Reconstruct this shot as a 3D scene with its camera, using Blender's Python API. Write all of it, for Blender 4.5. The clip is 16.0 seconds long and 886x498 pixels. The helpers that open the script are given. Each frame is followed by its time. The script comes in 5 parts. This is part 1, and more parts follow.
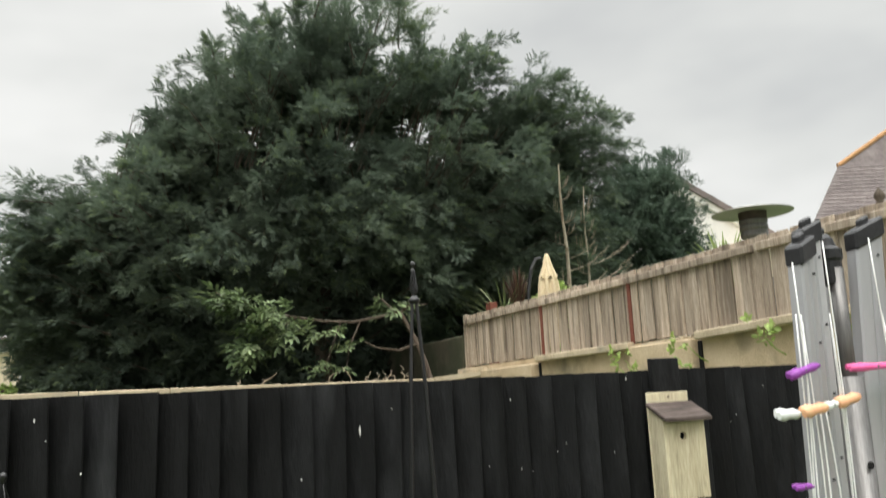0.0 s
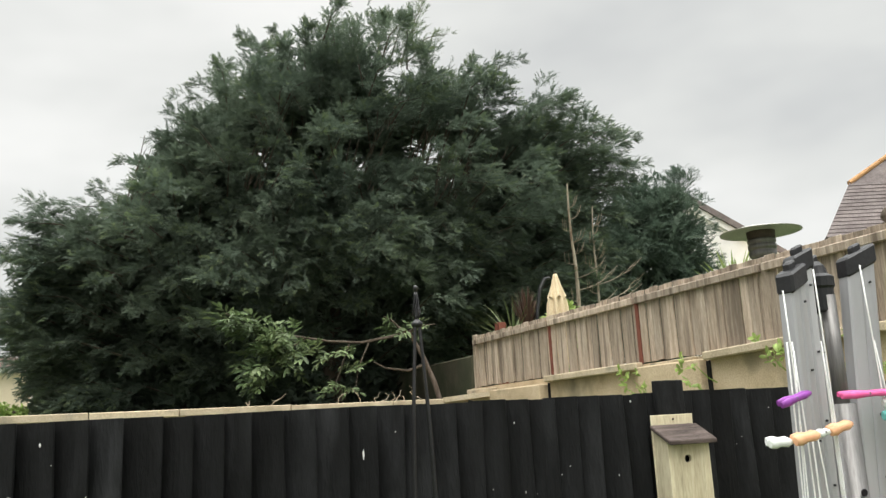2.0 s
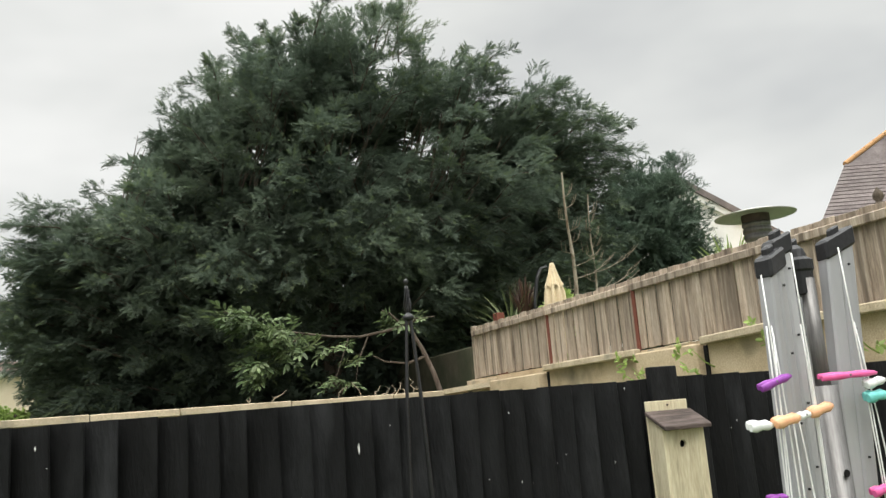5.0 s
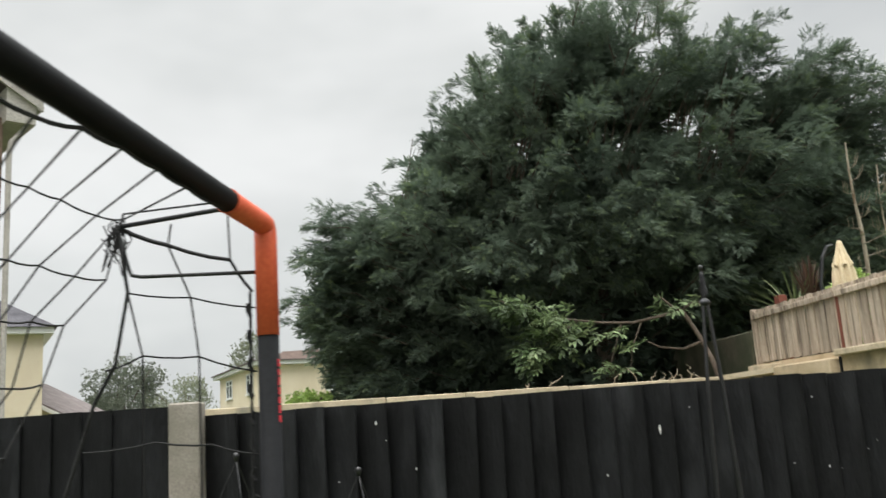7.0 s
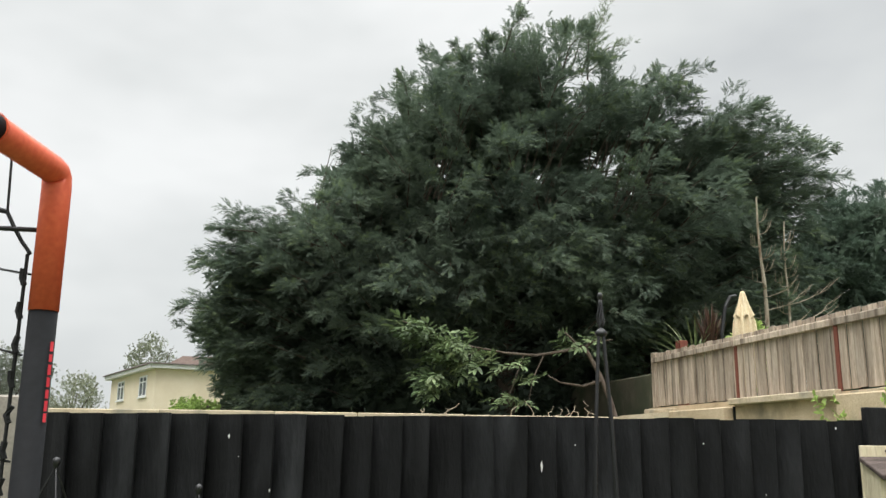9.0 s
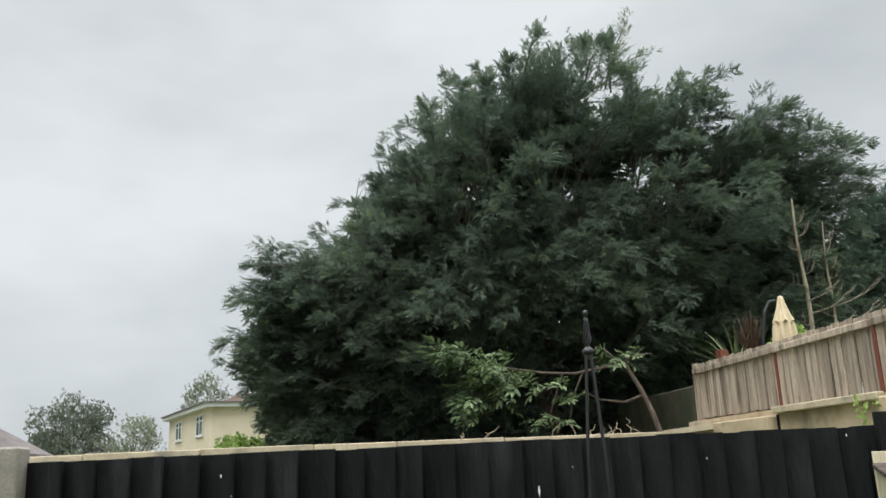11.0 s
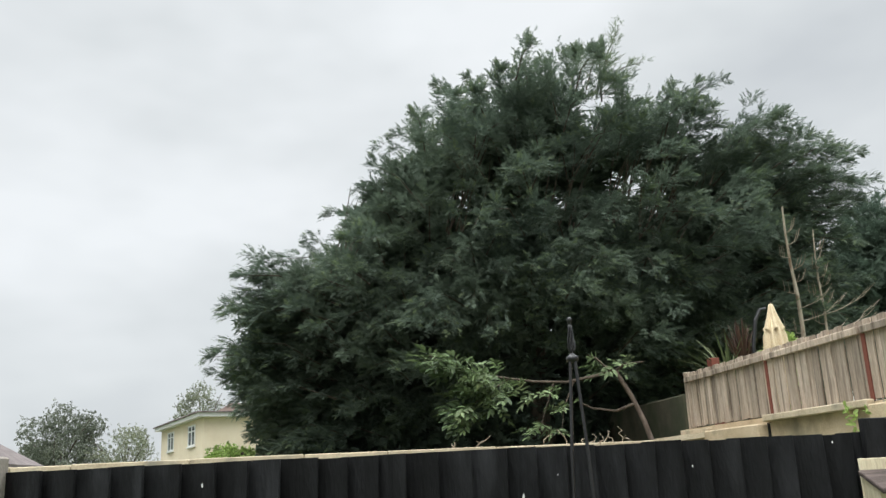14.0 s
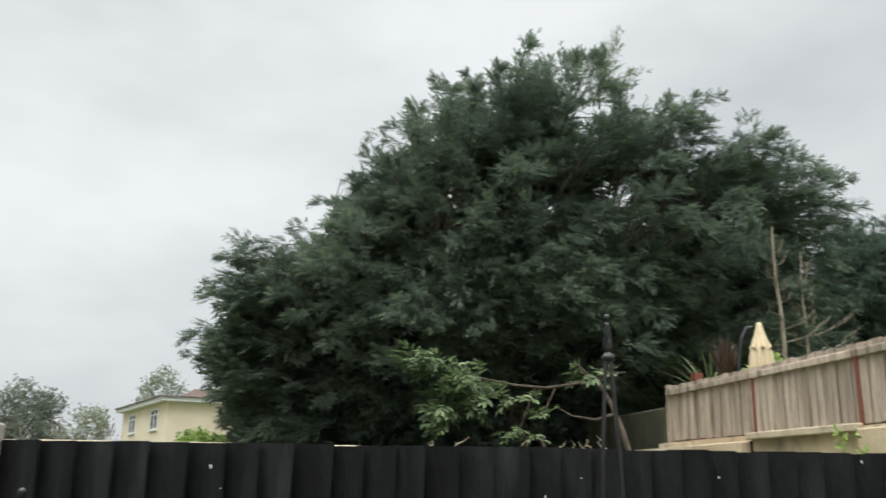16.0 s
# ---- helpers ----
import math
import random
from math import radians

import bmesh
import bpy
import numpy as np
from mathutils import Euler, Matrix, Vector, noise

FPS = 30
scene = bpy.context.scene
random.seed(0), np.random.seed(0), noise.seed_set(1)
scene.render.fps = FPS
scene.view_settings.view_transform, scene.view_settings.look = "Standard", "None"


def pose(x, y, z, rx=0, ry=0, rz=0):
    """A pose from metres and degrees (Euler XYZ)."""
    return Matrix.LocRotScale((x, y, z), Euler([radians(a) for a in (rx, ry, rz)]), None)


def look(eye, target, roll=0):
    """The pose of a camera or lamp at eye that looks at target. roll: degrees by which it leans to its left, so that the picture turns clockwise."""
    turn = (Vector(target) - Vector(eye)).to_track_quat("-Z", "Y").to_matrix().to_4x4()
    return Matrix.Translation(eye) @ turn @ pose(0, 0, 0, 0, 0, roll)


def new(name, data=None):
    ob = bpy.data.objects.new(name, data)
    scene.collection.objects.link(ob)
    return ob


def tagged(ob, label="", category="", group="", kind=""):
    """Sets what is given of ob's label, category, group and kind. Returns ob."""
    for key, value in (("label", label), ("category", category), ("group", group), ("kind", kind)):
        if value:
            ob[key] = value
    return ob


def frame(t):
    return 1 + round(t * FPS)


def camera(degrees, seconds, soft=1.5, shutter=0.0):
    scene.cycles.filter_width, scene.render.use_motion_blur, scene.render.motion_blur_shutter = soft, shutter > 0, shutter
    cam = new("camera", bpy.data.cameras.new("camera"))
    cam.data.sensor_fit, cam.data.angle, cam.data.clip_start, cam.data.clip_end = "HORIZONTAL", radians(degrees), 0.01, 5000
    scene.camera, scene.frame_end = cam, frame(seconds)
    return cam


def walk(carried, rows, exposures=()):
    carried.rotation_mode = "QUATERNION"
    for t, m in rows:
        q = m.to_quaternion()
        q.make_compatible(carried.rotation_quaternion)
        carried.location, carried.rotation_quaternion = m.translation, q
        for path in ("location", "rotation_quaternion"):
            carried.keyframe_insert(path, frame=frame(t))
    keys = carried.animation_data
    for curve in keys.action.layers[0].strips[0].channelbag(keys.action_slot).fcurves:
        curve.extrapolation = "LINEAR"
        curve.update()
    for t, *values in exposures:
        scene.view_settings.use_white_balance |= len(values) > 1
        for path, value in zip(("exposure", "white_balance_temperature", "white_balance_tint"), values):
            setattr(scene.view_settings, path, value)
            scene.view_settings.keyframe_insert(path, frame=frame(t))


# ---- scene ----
cam = camera(53.6, 16.0, soft=1.4, shutter=0.5)
PATH = [
    (0, (0.0, 0.0, 1.45), (0.762, 1.816, 1.798), -3.0),
    (0.5, (-0.004, -0.022, 1.461), (0.742, 1.78, 1.902), -1.8),
    (1, (0.007, -0.032, 1.464), (0.788, 1.761, 1.881), -2.6),
    (1.5, (0.01, -0.031, 1.463), (0.763, 1.781, 1.849), -2.6),
    (2, (0.018, -0.031, 1.462), (0.756, 1.786, 1.853), -3.1),
    (2.5, (0.016, -0.031, 1.467), (0.752, 1.782, 1.878), -3.3),
    (3, (0.009, -0.035, 1.464), (0.731, 1.782, 1.882), -3.2),
    (5.3, (0.053, -0.054, 1.461), (0.785, 1.772, 1.823), -5.0),
    (5.5, (0.056, -0.073, 1.457), (0.741, 1.771, 1.819), -4.9),
    (6, (0.049, -0.1, 1.451), (0.591, 1.788, 1.825), -3.6),
    (6.5, (0.024, -0.14, 1.451), (0.357, 1.799, 1.815), -4.2),
    (7, (-0.115, -0.2, 1.451), (0.055, 1.755, 1.838), -3.9),
    (7.5, (-0.15, -0.198, 1.441), (0.07, 1.74, 1.883), -1.0),
    (8, (0.087, -0.11, 1.449), (0.453, 1.822, 1.814), -4.9),
    (8.5, (0.173, -0.074, 1.466), (0.603, 1.836, 1.873), -5.6),
    (9, (0.018, 0.065, 1.448), (0.375, 1.985, 1.88), 0.5),
    (9.2, (0.014, 0.076, 1.443), (0.372, 1.998, 1.864), 0.6),
    (11.3, (0.252, 0.037, 1.462), (0.484, 1.953, 1.985), -3.1),
    (11.5, (0.256, 0.036, 1.464), (0.488, 1.947, 2.008), -3.5),
    (12, (0.256, 0.039, 1.457), (0.501, 1.95, 1.995), -3.0),
    (12.5, (0.257, 0.047, 1.456), (0.525, 1.961, 1.968), -2.7),
    (13, (0.256, 0.055, 1.452), (0.545, 1.97, 1.953), -2.5),
    (13.5, (0.26, 0.052, 1.455), (0.543, 1.964, 1.968), -2.2),
    (14, (0.263, 0.053, 1.452), (0.527, 1.97, 1.957), -2.7),
    (14.5, (0.272, 0.057, 1.45), (0.647, 1.962, 1.929), -3.0),
    (15, (0.275, 0.072, 1.444), (0.702, 1.964, 1.932), -3.0),
    (15.5, (0.151, 0.172, 1.446), (0.596, 2.059, 1.939), -1.5),
    (16, (0.098, 0.214, 1.439), (0.420, 2.122, 1.945), 0.8),
]
walk(cam, [(t, look(eye, target, roll)) for t, eye, target, roll in PATH],
     exposures=[(0.0, 0.31, 6720, 10), (0.5, 0.36, 6720, 10), (2.3, 0.35, 6720, 10), (5.5, 0.3, 6700, 10), (7.0, 0.25, 6580, 10), (9.0, 0.33, 6550, 10), (11.5, 0.12, 6290, 9), (12.2, 0.2, 6290, 9), (13.6, 0.29, 6330, 10), (16.0, 0.26, 6390, 10)])

# ---- world and light ----
def make_world():
    w = bpy.data.worlds.new("overcast_sky")
    scene.world = w
    w.use_nodes = True
    nt = w.node_tree
    nt.nodes.clear()
    N = nt.nodes.new
    L = nt.links.new
    out = N("ShaderNodeOutputWorld")
    bg = N("ShaderNodeBackground")
    co = N("ShaderNodeTexCoord")
    sky = N("ShaderNodeTexSky")
    sky.sky_type, sky.sun_disc = "NISHITA", False
    sky.sun_elevation, sky.sun_rotation = radians(63), radians(200)
    skys = N("ShaderNodeVectorMath")
    skys.operation = "SCALE"
    skys.inputs["Scale"].default_value = 0.1
    L(sky.outputs[0], skys.inputs[0])
    mp = N("ShaderNodeMapping")
    mp.inputs["Scale"].default_value = (1.0, 1.0, 2.1)
    mp.inputs["Location"].default_value = (0.3, 0.15, 0.2)
    L(co.outputs["Generated"], mp.inputs[0])
    n1 = N("ShaderNodeTexNoise")
    n1.inputs["Scale"].default_value, n1.inputs["Detail"].default_value = 2.1, 4.0
    n1.inputs["Roughness"].default_value = 0.5
    L(mp.outputs[0], n1.inputs["Vector"])
    ramp = N("ShaderNodeValToRGB")
    e = ramp.color_ramp.elements
    e[0].position, e[0].color = 0.33, (0.575, 0.600, 0.612, 1)
    e[1].position, e[1].color = 0.64, (0.830, 0.850, 0.852, 1)
    m = e.new(0.47)
    m.color = (0.685, 0.710, 0.710, 1)
    L(n1.outputs[0], ramp.inputs[0])
    # cloud cover grows brighter towards the zenith, as an overcast sky does
    sep = N("ShaderNodeSeparateXYZ")
    L(co.outputs["Generated"], sep.inputs[0])
    mr = N("ShaderNodeMapRange")
    mr.interpolation_type = "SMOOTHSTEP"
    for k, v in zip(("From Min", "From Max", "To Min", "To Max"), (0.5, 1.0, 1.0, ZENITH)):
        mr.inputs[k].default_value = v
    L(sep.outputs[2], mr.inputs["Value"])
    sc = N("ShaderNodeVectorMath")
    sc.operation = "SCALE"
    L(ramp.outputs[0], sc.inputs[0])
    L(mr.outputs[0], sc.inputs["Scale"])
    mix = N("ShaderNodeMix")
    mix.data_type = "RGBA"
    mix.inputs["Factor"].default_value = 0.96
    L(skys.outputs[0], mix.inputs[6])
    L(sc.outputs[0], mix.inputs[7])
    L(mix.outputs[2], bg.inputs[0])
    bg.inputs[1].default_value = SKY
    L(bg.outputs[0], out.inputs[0])


SKY, ZENITH, SUN = 0.9, 6.6, 1.25
make_world()
sun = new("sun", bpy.data.lights.new("sun", "SUN"))
sun.data.energy, sun.data.angle, sun.data.color = SUN, radians(50), (1.0, 0.97, 0.92)
sun.matrix_world = look((-3, -5, 18), (1, 3, 0))


# ---- materials ----
def material(name, stops, scale=6.0, stretch=(1, 1, 1), rough=0.8, bump=0.2, fine=60.0, metal=0.0, vary=0.0,
             stain=None, stain_at=0.62, spec=0.4, trans=0.0, island=0.0):
    """Procedural surface: stops = colours over a broad noise, plus fine grain, stains and bump."""
    mat = bpy.data.materials.new(name)
    mat.use_nodes = True
    nt = mat.node_tree
    N, L = nt.nodes.new, nt.links.new
    b = nt.nodes["Principled BSDF"]
    co = N("ShaderNodeTexCoord")
    mp = N("ShaderNodeMapping")
    mp.inputs["Scale"].default_value = stretch
    L(co.outputs["Object"], mp.inputs[0])
    vec = mp.outputs[0]
    info = N("ShaderNodeObjectInfo")
    shift = N("ShaderNodeVectorMath")
    shift.operation = "MULTIPLY_ADD"
    L(info.outputs["Random"], shift.inputs[0])
    shift.inputs[1].default_value = (37.0, 17.0, 53.0)
    L(vec, shift.inputs[2])
    vec = shift.outputs[0]
    n = N("ShaderNodeTexNoise")
    n.inputs["Scale"].default_value, n.inputs["Detail"].default_value, n.inputs["Roughness"].default_value = scale, 6, 0.6
    L(vec, n.inputs["Vector"])
    ramp = N("ShaderNodeValToRGB")
    els = ramp.color_ramp.elements
    k = len(stops)
    els[0].position, els[0].color = 0.3, (*stops[0], 1)
    els[1].position, els[1].color = 0.7, (*stops[-1], 1)
    for i in range(1, k - 1):
        els.new(0.3 + 0.4 * i / (k - 1)).color = (*stops[i], 1)
    L(n.outputs[0], ramp.inputs[0])
    col = ramp.outputs[0]
    g = N("ShaderNodeTexNoise")
    g.inputs["Scale"].default_value, g.inputs["Detail"].default_value = fine, 4
    L(vec, g.inputs["Vector"])
    mul = N("ShaderNodeMix")
    mul.data_type, mul.blend_type = "RGBA", "OVERLAY"
    mul.inputs["Factor"].default_value = 0.45
    L(col, mul.inputs[6])
    L(g.outputs[0], mul.inputs[7])
    col = mul.outputs[2]
    if stain:
        s = N("ShaderNodeTexNoise")
        s.inputs["Scale"].default_value, s.inputs["Detail"].default_value = scale * 0.6, 8
        L(vec, s.inputs["Vector"])
        sr = N("ShaderNodeMapRange")
        sr.inputs["From Min"].default_value, sr.inputs["From Max"].default_value = stain_at - 0.08, stain_at + 0.1
        L(s.outputs[0], sr.inputs["Value"])
        sm = N("ShaderNodeMix")
        sm.data_type = "RGBA"
        L(sr.outputs[0], sm.inputs["Factor"])
        L(col, sm.inputs[6])
        sm.inputs[7].default_value = (*stain, 1)
        col = sm.outputs[2]
    if vary or island:
        hs = N("ShaderNodeHueSaturation")
        r = N("ShaderNodeMapRange")
        a = vary or island
        r.inputs["To Min"].default_value, r.inputs["To Max"].default_value = 1 - a, 1 + a
        if island:
            geo = N("ShaderNodeNewGeometry")
            L(geo.outputs["Random Per Island"], r.inputs["Value"])
        else:
            L(info.outputs["Random"], r.inputs["Value"])
        L(r.outputs[0], hs.inputs["Value"])
        L(col, hs.inputs["Color"])
        col = hs.outputs[0]
    L(col, b.inputs["Base Color"])
    b.inputs["Roughness"].default_value, b.inputs["Metallic"].default_value = rough, metal
    b.inputs["Specular IOR Level"].default_value = spec
    if bump:
        bp = N("ShaderNodeBump")
        bp.inputs["Strength"].default_value, bp.inputs["Distance"].default_value = bump, 0.01
        L(g.outputs[0], bp.inputs["Height"])
        L(bp.outputs[0], b.inputs["Normal"])
    if trans:
        tr = N("ShaderNodeBsdfTranslucent")
        L(col, tr.inputs[0])
        ms = N("ShaderNodeMixShader")
        ms.inputs[0].default_value = trans
        L(b.outputs[0], ms.inputs[1])
        L(tr.outputs[0], ms.inputs[2])
        L(ms.outputs[0], nt.nodes["Material Output"].inputs[0])
    return mat


BLACK = material("black_fence_stain", [(0.003, 0.0032, 0.0035), (0.0065, 0.0068, 0.0075), (0.016, 0.0165, 0.018)], 5, (2, 2, 0.5), 0.72, 0.6, 45, vary=0.4, spec=0.2, stain=(0.028, 0.029, 0.031), stain_at=0.66)
GREYWOOD = material("weathered_wood", [(0.275, 0.214, 0.160), (0.41, 0.334, 0.262), (0.51, 0.43, 0.347)], 5, (4, 4, 0.35), 0.9, 0.4, 40, vary=0.26, stain=(0.16, 0.125, 0.095), stain_at=0.585)
PALEWOOD = material("pale_new_wood", [(0.47, 0.41, 0.28), (0.60, 0.53, 0.37), (0.66, 0.60, 0.44)], 6, (4, 4, 0.5), 0.8, 0.25, 40, vary=0.08, stain=(0.42, 0.34, 0.20), stain_at=0.72)
REDWOOD = material("red_brown_post", [(0.15, 0.045, 0.03), (0.22, 0.07, 0.045)], 8, (3, 3, 0.5), 0.8, 0.3, 50)
RENDER = material("sandy_render", [(0.40, 0.312, 0.20), (0.52, 0.412, 0.275), (0.60, 0.485, 0.34)], 3.5, (1, 1, 1), 0.95, 0.35, 90, stain=(0.22, 0.19, 0.13), stain_at=0.63)
COPING = material("stone_coping", [(0.40, 0.325, 0.225), (0.51, 0.425, 0.30), (0.59, 0.50, 0.37)], 5, (1, 1, 1), 0.9, 0.35, 70, vary=0.1, stain=(0.24, 0.22, 0.17), stain_at=0.62)
CONCRETE = material("fence_post_concrete", [(0.21, 0.185, 0.155), (0.28, 0.25, 0.215), (0.34, 0.31, 0.27)], 6, (1, 1, 1), 0.95, 0.15, 120, stain=(0.2, 0.185, 0.15))
GRASS = material("grass_ground", [(0.03, 0.05, 0.018), (0.06, 0.085, 0.03), (0.09, 0.10, 0.045)], 2.0, (1, 1, 1), 0.95, 0.5, 60)
CONIFER = material("conifer_foliage", [(0.090, 0.124, 0.096), (0.129, 0.168, 0.125), (0.168, 0.214, 0.151)], 0.9, (1, 1, 1), 0.6, 0, 14, island=0.14, trans=0.40, spec=0.25)
CONIFER_BLUE = material("blue_green_conifer_foliage", [(0.074, 0.108, 0.082), (0.10, 0.143, 0.106), (0.127, 0.172, 0.122)], 1.2, (1, 1, 1), 0.6, 0, 14, island=0.14, trans=0.4, spec=0.3)
BARK = material("conifer_bark", [(0.05, 0.038, 0.028), (0.09, 0.07, 0.052), (0.14, 0.115, 0.09)], 9, (2, 2, 0.5), 0.9, 0.6, 40)
LAURELBARK = material("smooth_brown_bark", [(0.09, 0.066, 0.052), (0.14, 0.105, 0.085), (0.20, 0.16, 0.13)], 9, (2, 2, 0.5), 0.8, 0.4, 40)
YOUNG = material("young_conifer_growth", [(0.112, 0.155, 0.085), (0.155, 0.205, 0.108), (0.195, 0.245, 0.132)], 1.3, (1, 1, 1), 0.6, 0, 14, island=0.14, trans=0.40, spec=0.3)
# render with the deep shade under the conifer put into its colour
SHADEDRENDER = material("dark_mossy_render", [(0.050, 0.046, 0.030), (0.085, 0.076, 0.052), (0.13, 0.115, 0.08)], 2.5, (1, 1, 1), 0.95, 0.4, 60, stain=(0.04, 0.05, 0.025), stain_at=0.56)
PALEBARK = material("bare_pale_bark", [(0.22, 0.18, 0.13), (0.34, 0.29, 0.22), (0.44, 0.39, 0.31)], 9, (2, 2, 0.7), 0.9, 0.4, 50, stain=(0.16, 0.10, 0.06))
LAUREL = material("laurel_leaf", [(0.058, 0.094, 0.042), (0.12, 0.17, 0.076), (0.30, 0.37, 0.20)], 1.6, (1, 1, 1), 0.42, 0, 30, island=0.45, trans=0.25, spec=0.3)
BROADLEAF = material("far_tree_leaf", [(0.10, 0.118, 0.088), (0.15, 0.17, 0.125), (0.21, 0.23, 0.165)], 0.4, (1, 1, 1), 0.7, 0, 8, island=0.25, trans=0.25)
PALELEAF = material("pale_far_tree_leaf", [(0.15, 0.17, 0.11), (0.21, 0.235, 0.155), (0.29, 0.31, 0.21)], 0.5, (1, 1, 1), 0.7, 0, 8, island=0.25, trans=0.3)
LIMELEAF = material("bright_hedge_leaf", [(0.21, 0.31, 0.07), (0.31, 0.43, 0.12), (0.42, 0.54, 0.19)], 1.5, (1, 1, 1), 0.5, 0, 20, island=0.3, trans=0.45)
IRON = material("black_painted_iron", [(0.008, 0.008, 0.009), (0.016, 0.016, 0.017)], 12, (1, 1, 1), 0.35, 0.1, 80, spec=0.5)
BLACKPLASTIC = material("black_plastic", [(0.012, 0.012, 0.014), (0.02, 0.02, 0.022)], 15, (1, 1, 1), 0.45, 0.08, 120)
GOALBLACK = material("goal_tube_black", [(0.0075, 0.008, 0.009), (0.012, 0.0125, 0.014)], 10, (1, 1, 1), 0.6, 0.05, 120, spec=0.12)
GOALORANGE = material("goal_tube_orange", [(0.68, 0.105, 0.045), (0.78, 0.135, 0.058)], 9, (1, 1, 1), 0.4, 0.05, 120, spec=0.5)
PINKPRINT = material("red_pink_print", [(0.62, 0.03, 0.05), (0.72, 0.05, 0.07)], 9, (1, 1, 1), 0.5, 0, 60)
NETCORD = material("net_cord", [(0.008, 0.008, 0.008), (0.02, 0.02, 0.02)], 40, (1, 1, 1), 0.9, 0.3, 300)
CREAM = material("cream_house_render", [(0.65, 0.555, 0.40), (0.71, 0.615, 0.455), (0.75, 0.66, 0.50)], 0.8, (1, 1, 1), 0.9, 0.0, 90)
WHITE = material("white_plastic_trim", [(0.70, 0.70, 0.68), (0.80, 0.80, 0.78)], 3, (1, 1, 1), 0.5, 0.03, 40)
# white trim toned down to a beige grey, with patchy darker blotches
DULLWHITE = material("weathered_white_board", [(0.40, 0.37, 0.335), (0.50, 0.47, 0.43)], 3, (1, 1, 1), 0.7, 0.05, 30, stain=(0.26, 0.23, 0.20))
SLATE = material("grey_brown_roof_tile", [(0.105, 0.085, 0.082), (0.155, 0.130, 0.125), (0.20, 0.17, 0.165)], 2.5, (1, 1, 1), 0.85, 0.3, 20, vary=0.14)
DARKSLATE = material("dark_slate", [(0.05, 0.048, 0.056), (0.075, 0.072, 0.082), (0.10, 0.096, 0.108)], 2.5, (1, 1, 1), 0.8, 0.2, 20, spec=0.25)
RIDGE = material("orange_ridge_tile", [(0.36, 0.19, 0.08), (0.46, 0.26, 0.12)], 4, (1, 1, 1), 0.85, 0.2, 30, vary=0.12)
REDTILE = material("red_brown_roof_tile", [(0.085, 0.056, 0.045), (0.13, 0.09, 0.074)], 3, (1, 1, 1), 0.85, 0.3, 20)
BRICK = material("brown_brick", [(0.13, 0.085, 0.065), (0.24, 0.17, 0.13)], 9, (1, 1, 3), 0.9, 0.4, 40)
GLASS = material("dark_window_glass", [(0.10, 0.115, 0.13), (0.19, 0.21, 0.23)], 0.6, (1, 1, 1), 0.08, 0, 3, spec=0.8)
STEEL = material("brushed_steel", [(0.13, 0.125, 0.12), (0.21, 0.205, 0.20)], 6, (4, 4, 0.4), 0.4, 0.06, 90, metal=0.6, stain=(0.22, 0.16, 0.12), stain_at=0.68)
HEATERCAP = material("heater_reflector", [(0.42, 0.42, 0.41), (0.52, 0.52, 0.51)], 4, (1, 1, 1), 0.55, 0.03, 60, metal=0.15)
RUST = material("burnt_mesh_steel", [(0.055, 0.04, 0.035), (0.11, 0.085, 0.075)], 12, (1, 1, 1), 0.7, 0.3, 90, metal=0.4)
ALU = material("dryer_aluminium", [(0.37, 0.37, 0.385), (0.42, 0.42, 0.435)], 7, (2, 2, 0.15), 0.42, 0.0, 9, metal=0.25)
LINE = material("washing_line", [(0.70, 0.70, 0.68), (0.80, 0.80, 0.78)], 40, (1, 1, 1), 0.6, 0, 200)
CANVAS = material("cream_canvas", [(0.58, 0.47, 0.30), (0.70, 0.58, 0.39)], 5, (2, 2, 0.6), 0.9, 0.2, 80)
ROOFWOOD = material("dark_brown_lid", [(0.035, 0.025, 0.022), (0.07, 0.052, 0.045), (0.13, 0.10, 0.088)], 9, (0.8, 5, 5), 0.85, 0.4, 60)
NEARBLACK = material("dark_hole", [(0.004, 0.004, 0.004), (0.006, 0.006, 0.006)], 9, (1, 1, 1), 0.9, 0, 60)
PHORMIUM = material("bronze_strap_leaf", [(0.055, 0.03, 0.022), (0.10, 0.055, 0.038)], 3, (1, 1, 1), 0.5, 0, 30, island=0.4)
FLAX = material("dark_green_strap_leaf", [(0.07, 0.10, 0.04), (0.13, 0.17, 0.075), (0.22, 0.25, 0.13)], 3, (1, 1, 1), 0.45, 0, 30, island=0.3, trans=0.2)
YUCCA = material("green_strap_leaf", [(0.16, 0.24, 0.07), (0.27, 0.36, 0.12), (0.40, 0.46, 0.20)], 3, (1, 1, 1), 0.45, 0, 30, island=0.3, trans=0.2)
DROPPING = material("white_splash", [(0.6, 0.6, 0.58), (0.75, 0.75, 0.73)], 30, (1, 1, 1), 0.8, 0, 90)
PEG = {n: material(n + "_peg_plastic", [c, tuple(min(1, v * 1.15) for v in c)], 20, (1, 1, 1), 0.45, 0, 60) for n, c in
       {"purple": (0.26, 0.055, 0.33), "pink": (0.72, 0.11, 0.32), "peach": (0.78, 0.42, 0.24), "white": (0.75, 0.77, 0.76), "teal": (0.16, 0.55, 0.52)}.items()}


# ---- building helpers ----
def mesh_object(name, bm, mat, smooth=False):
    me = bpy.data.meshes.new(name)
    bm.normal_update()
    bm.to_mesh(me)
    bm.free()
    if smooth:
        me.polygons.foreach_set("use_smooth", [len(p.vertices) <= 4 for p in me.polygons])
    me.materials.append(mat)
    return new(name, me)


def part(name, bm, mat, parent, label="", smooth=False):
    ob = mesh_object(name, bm, mat, smooth)
    ob.parent = parent
    return tagged(ob, label)


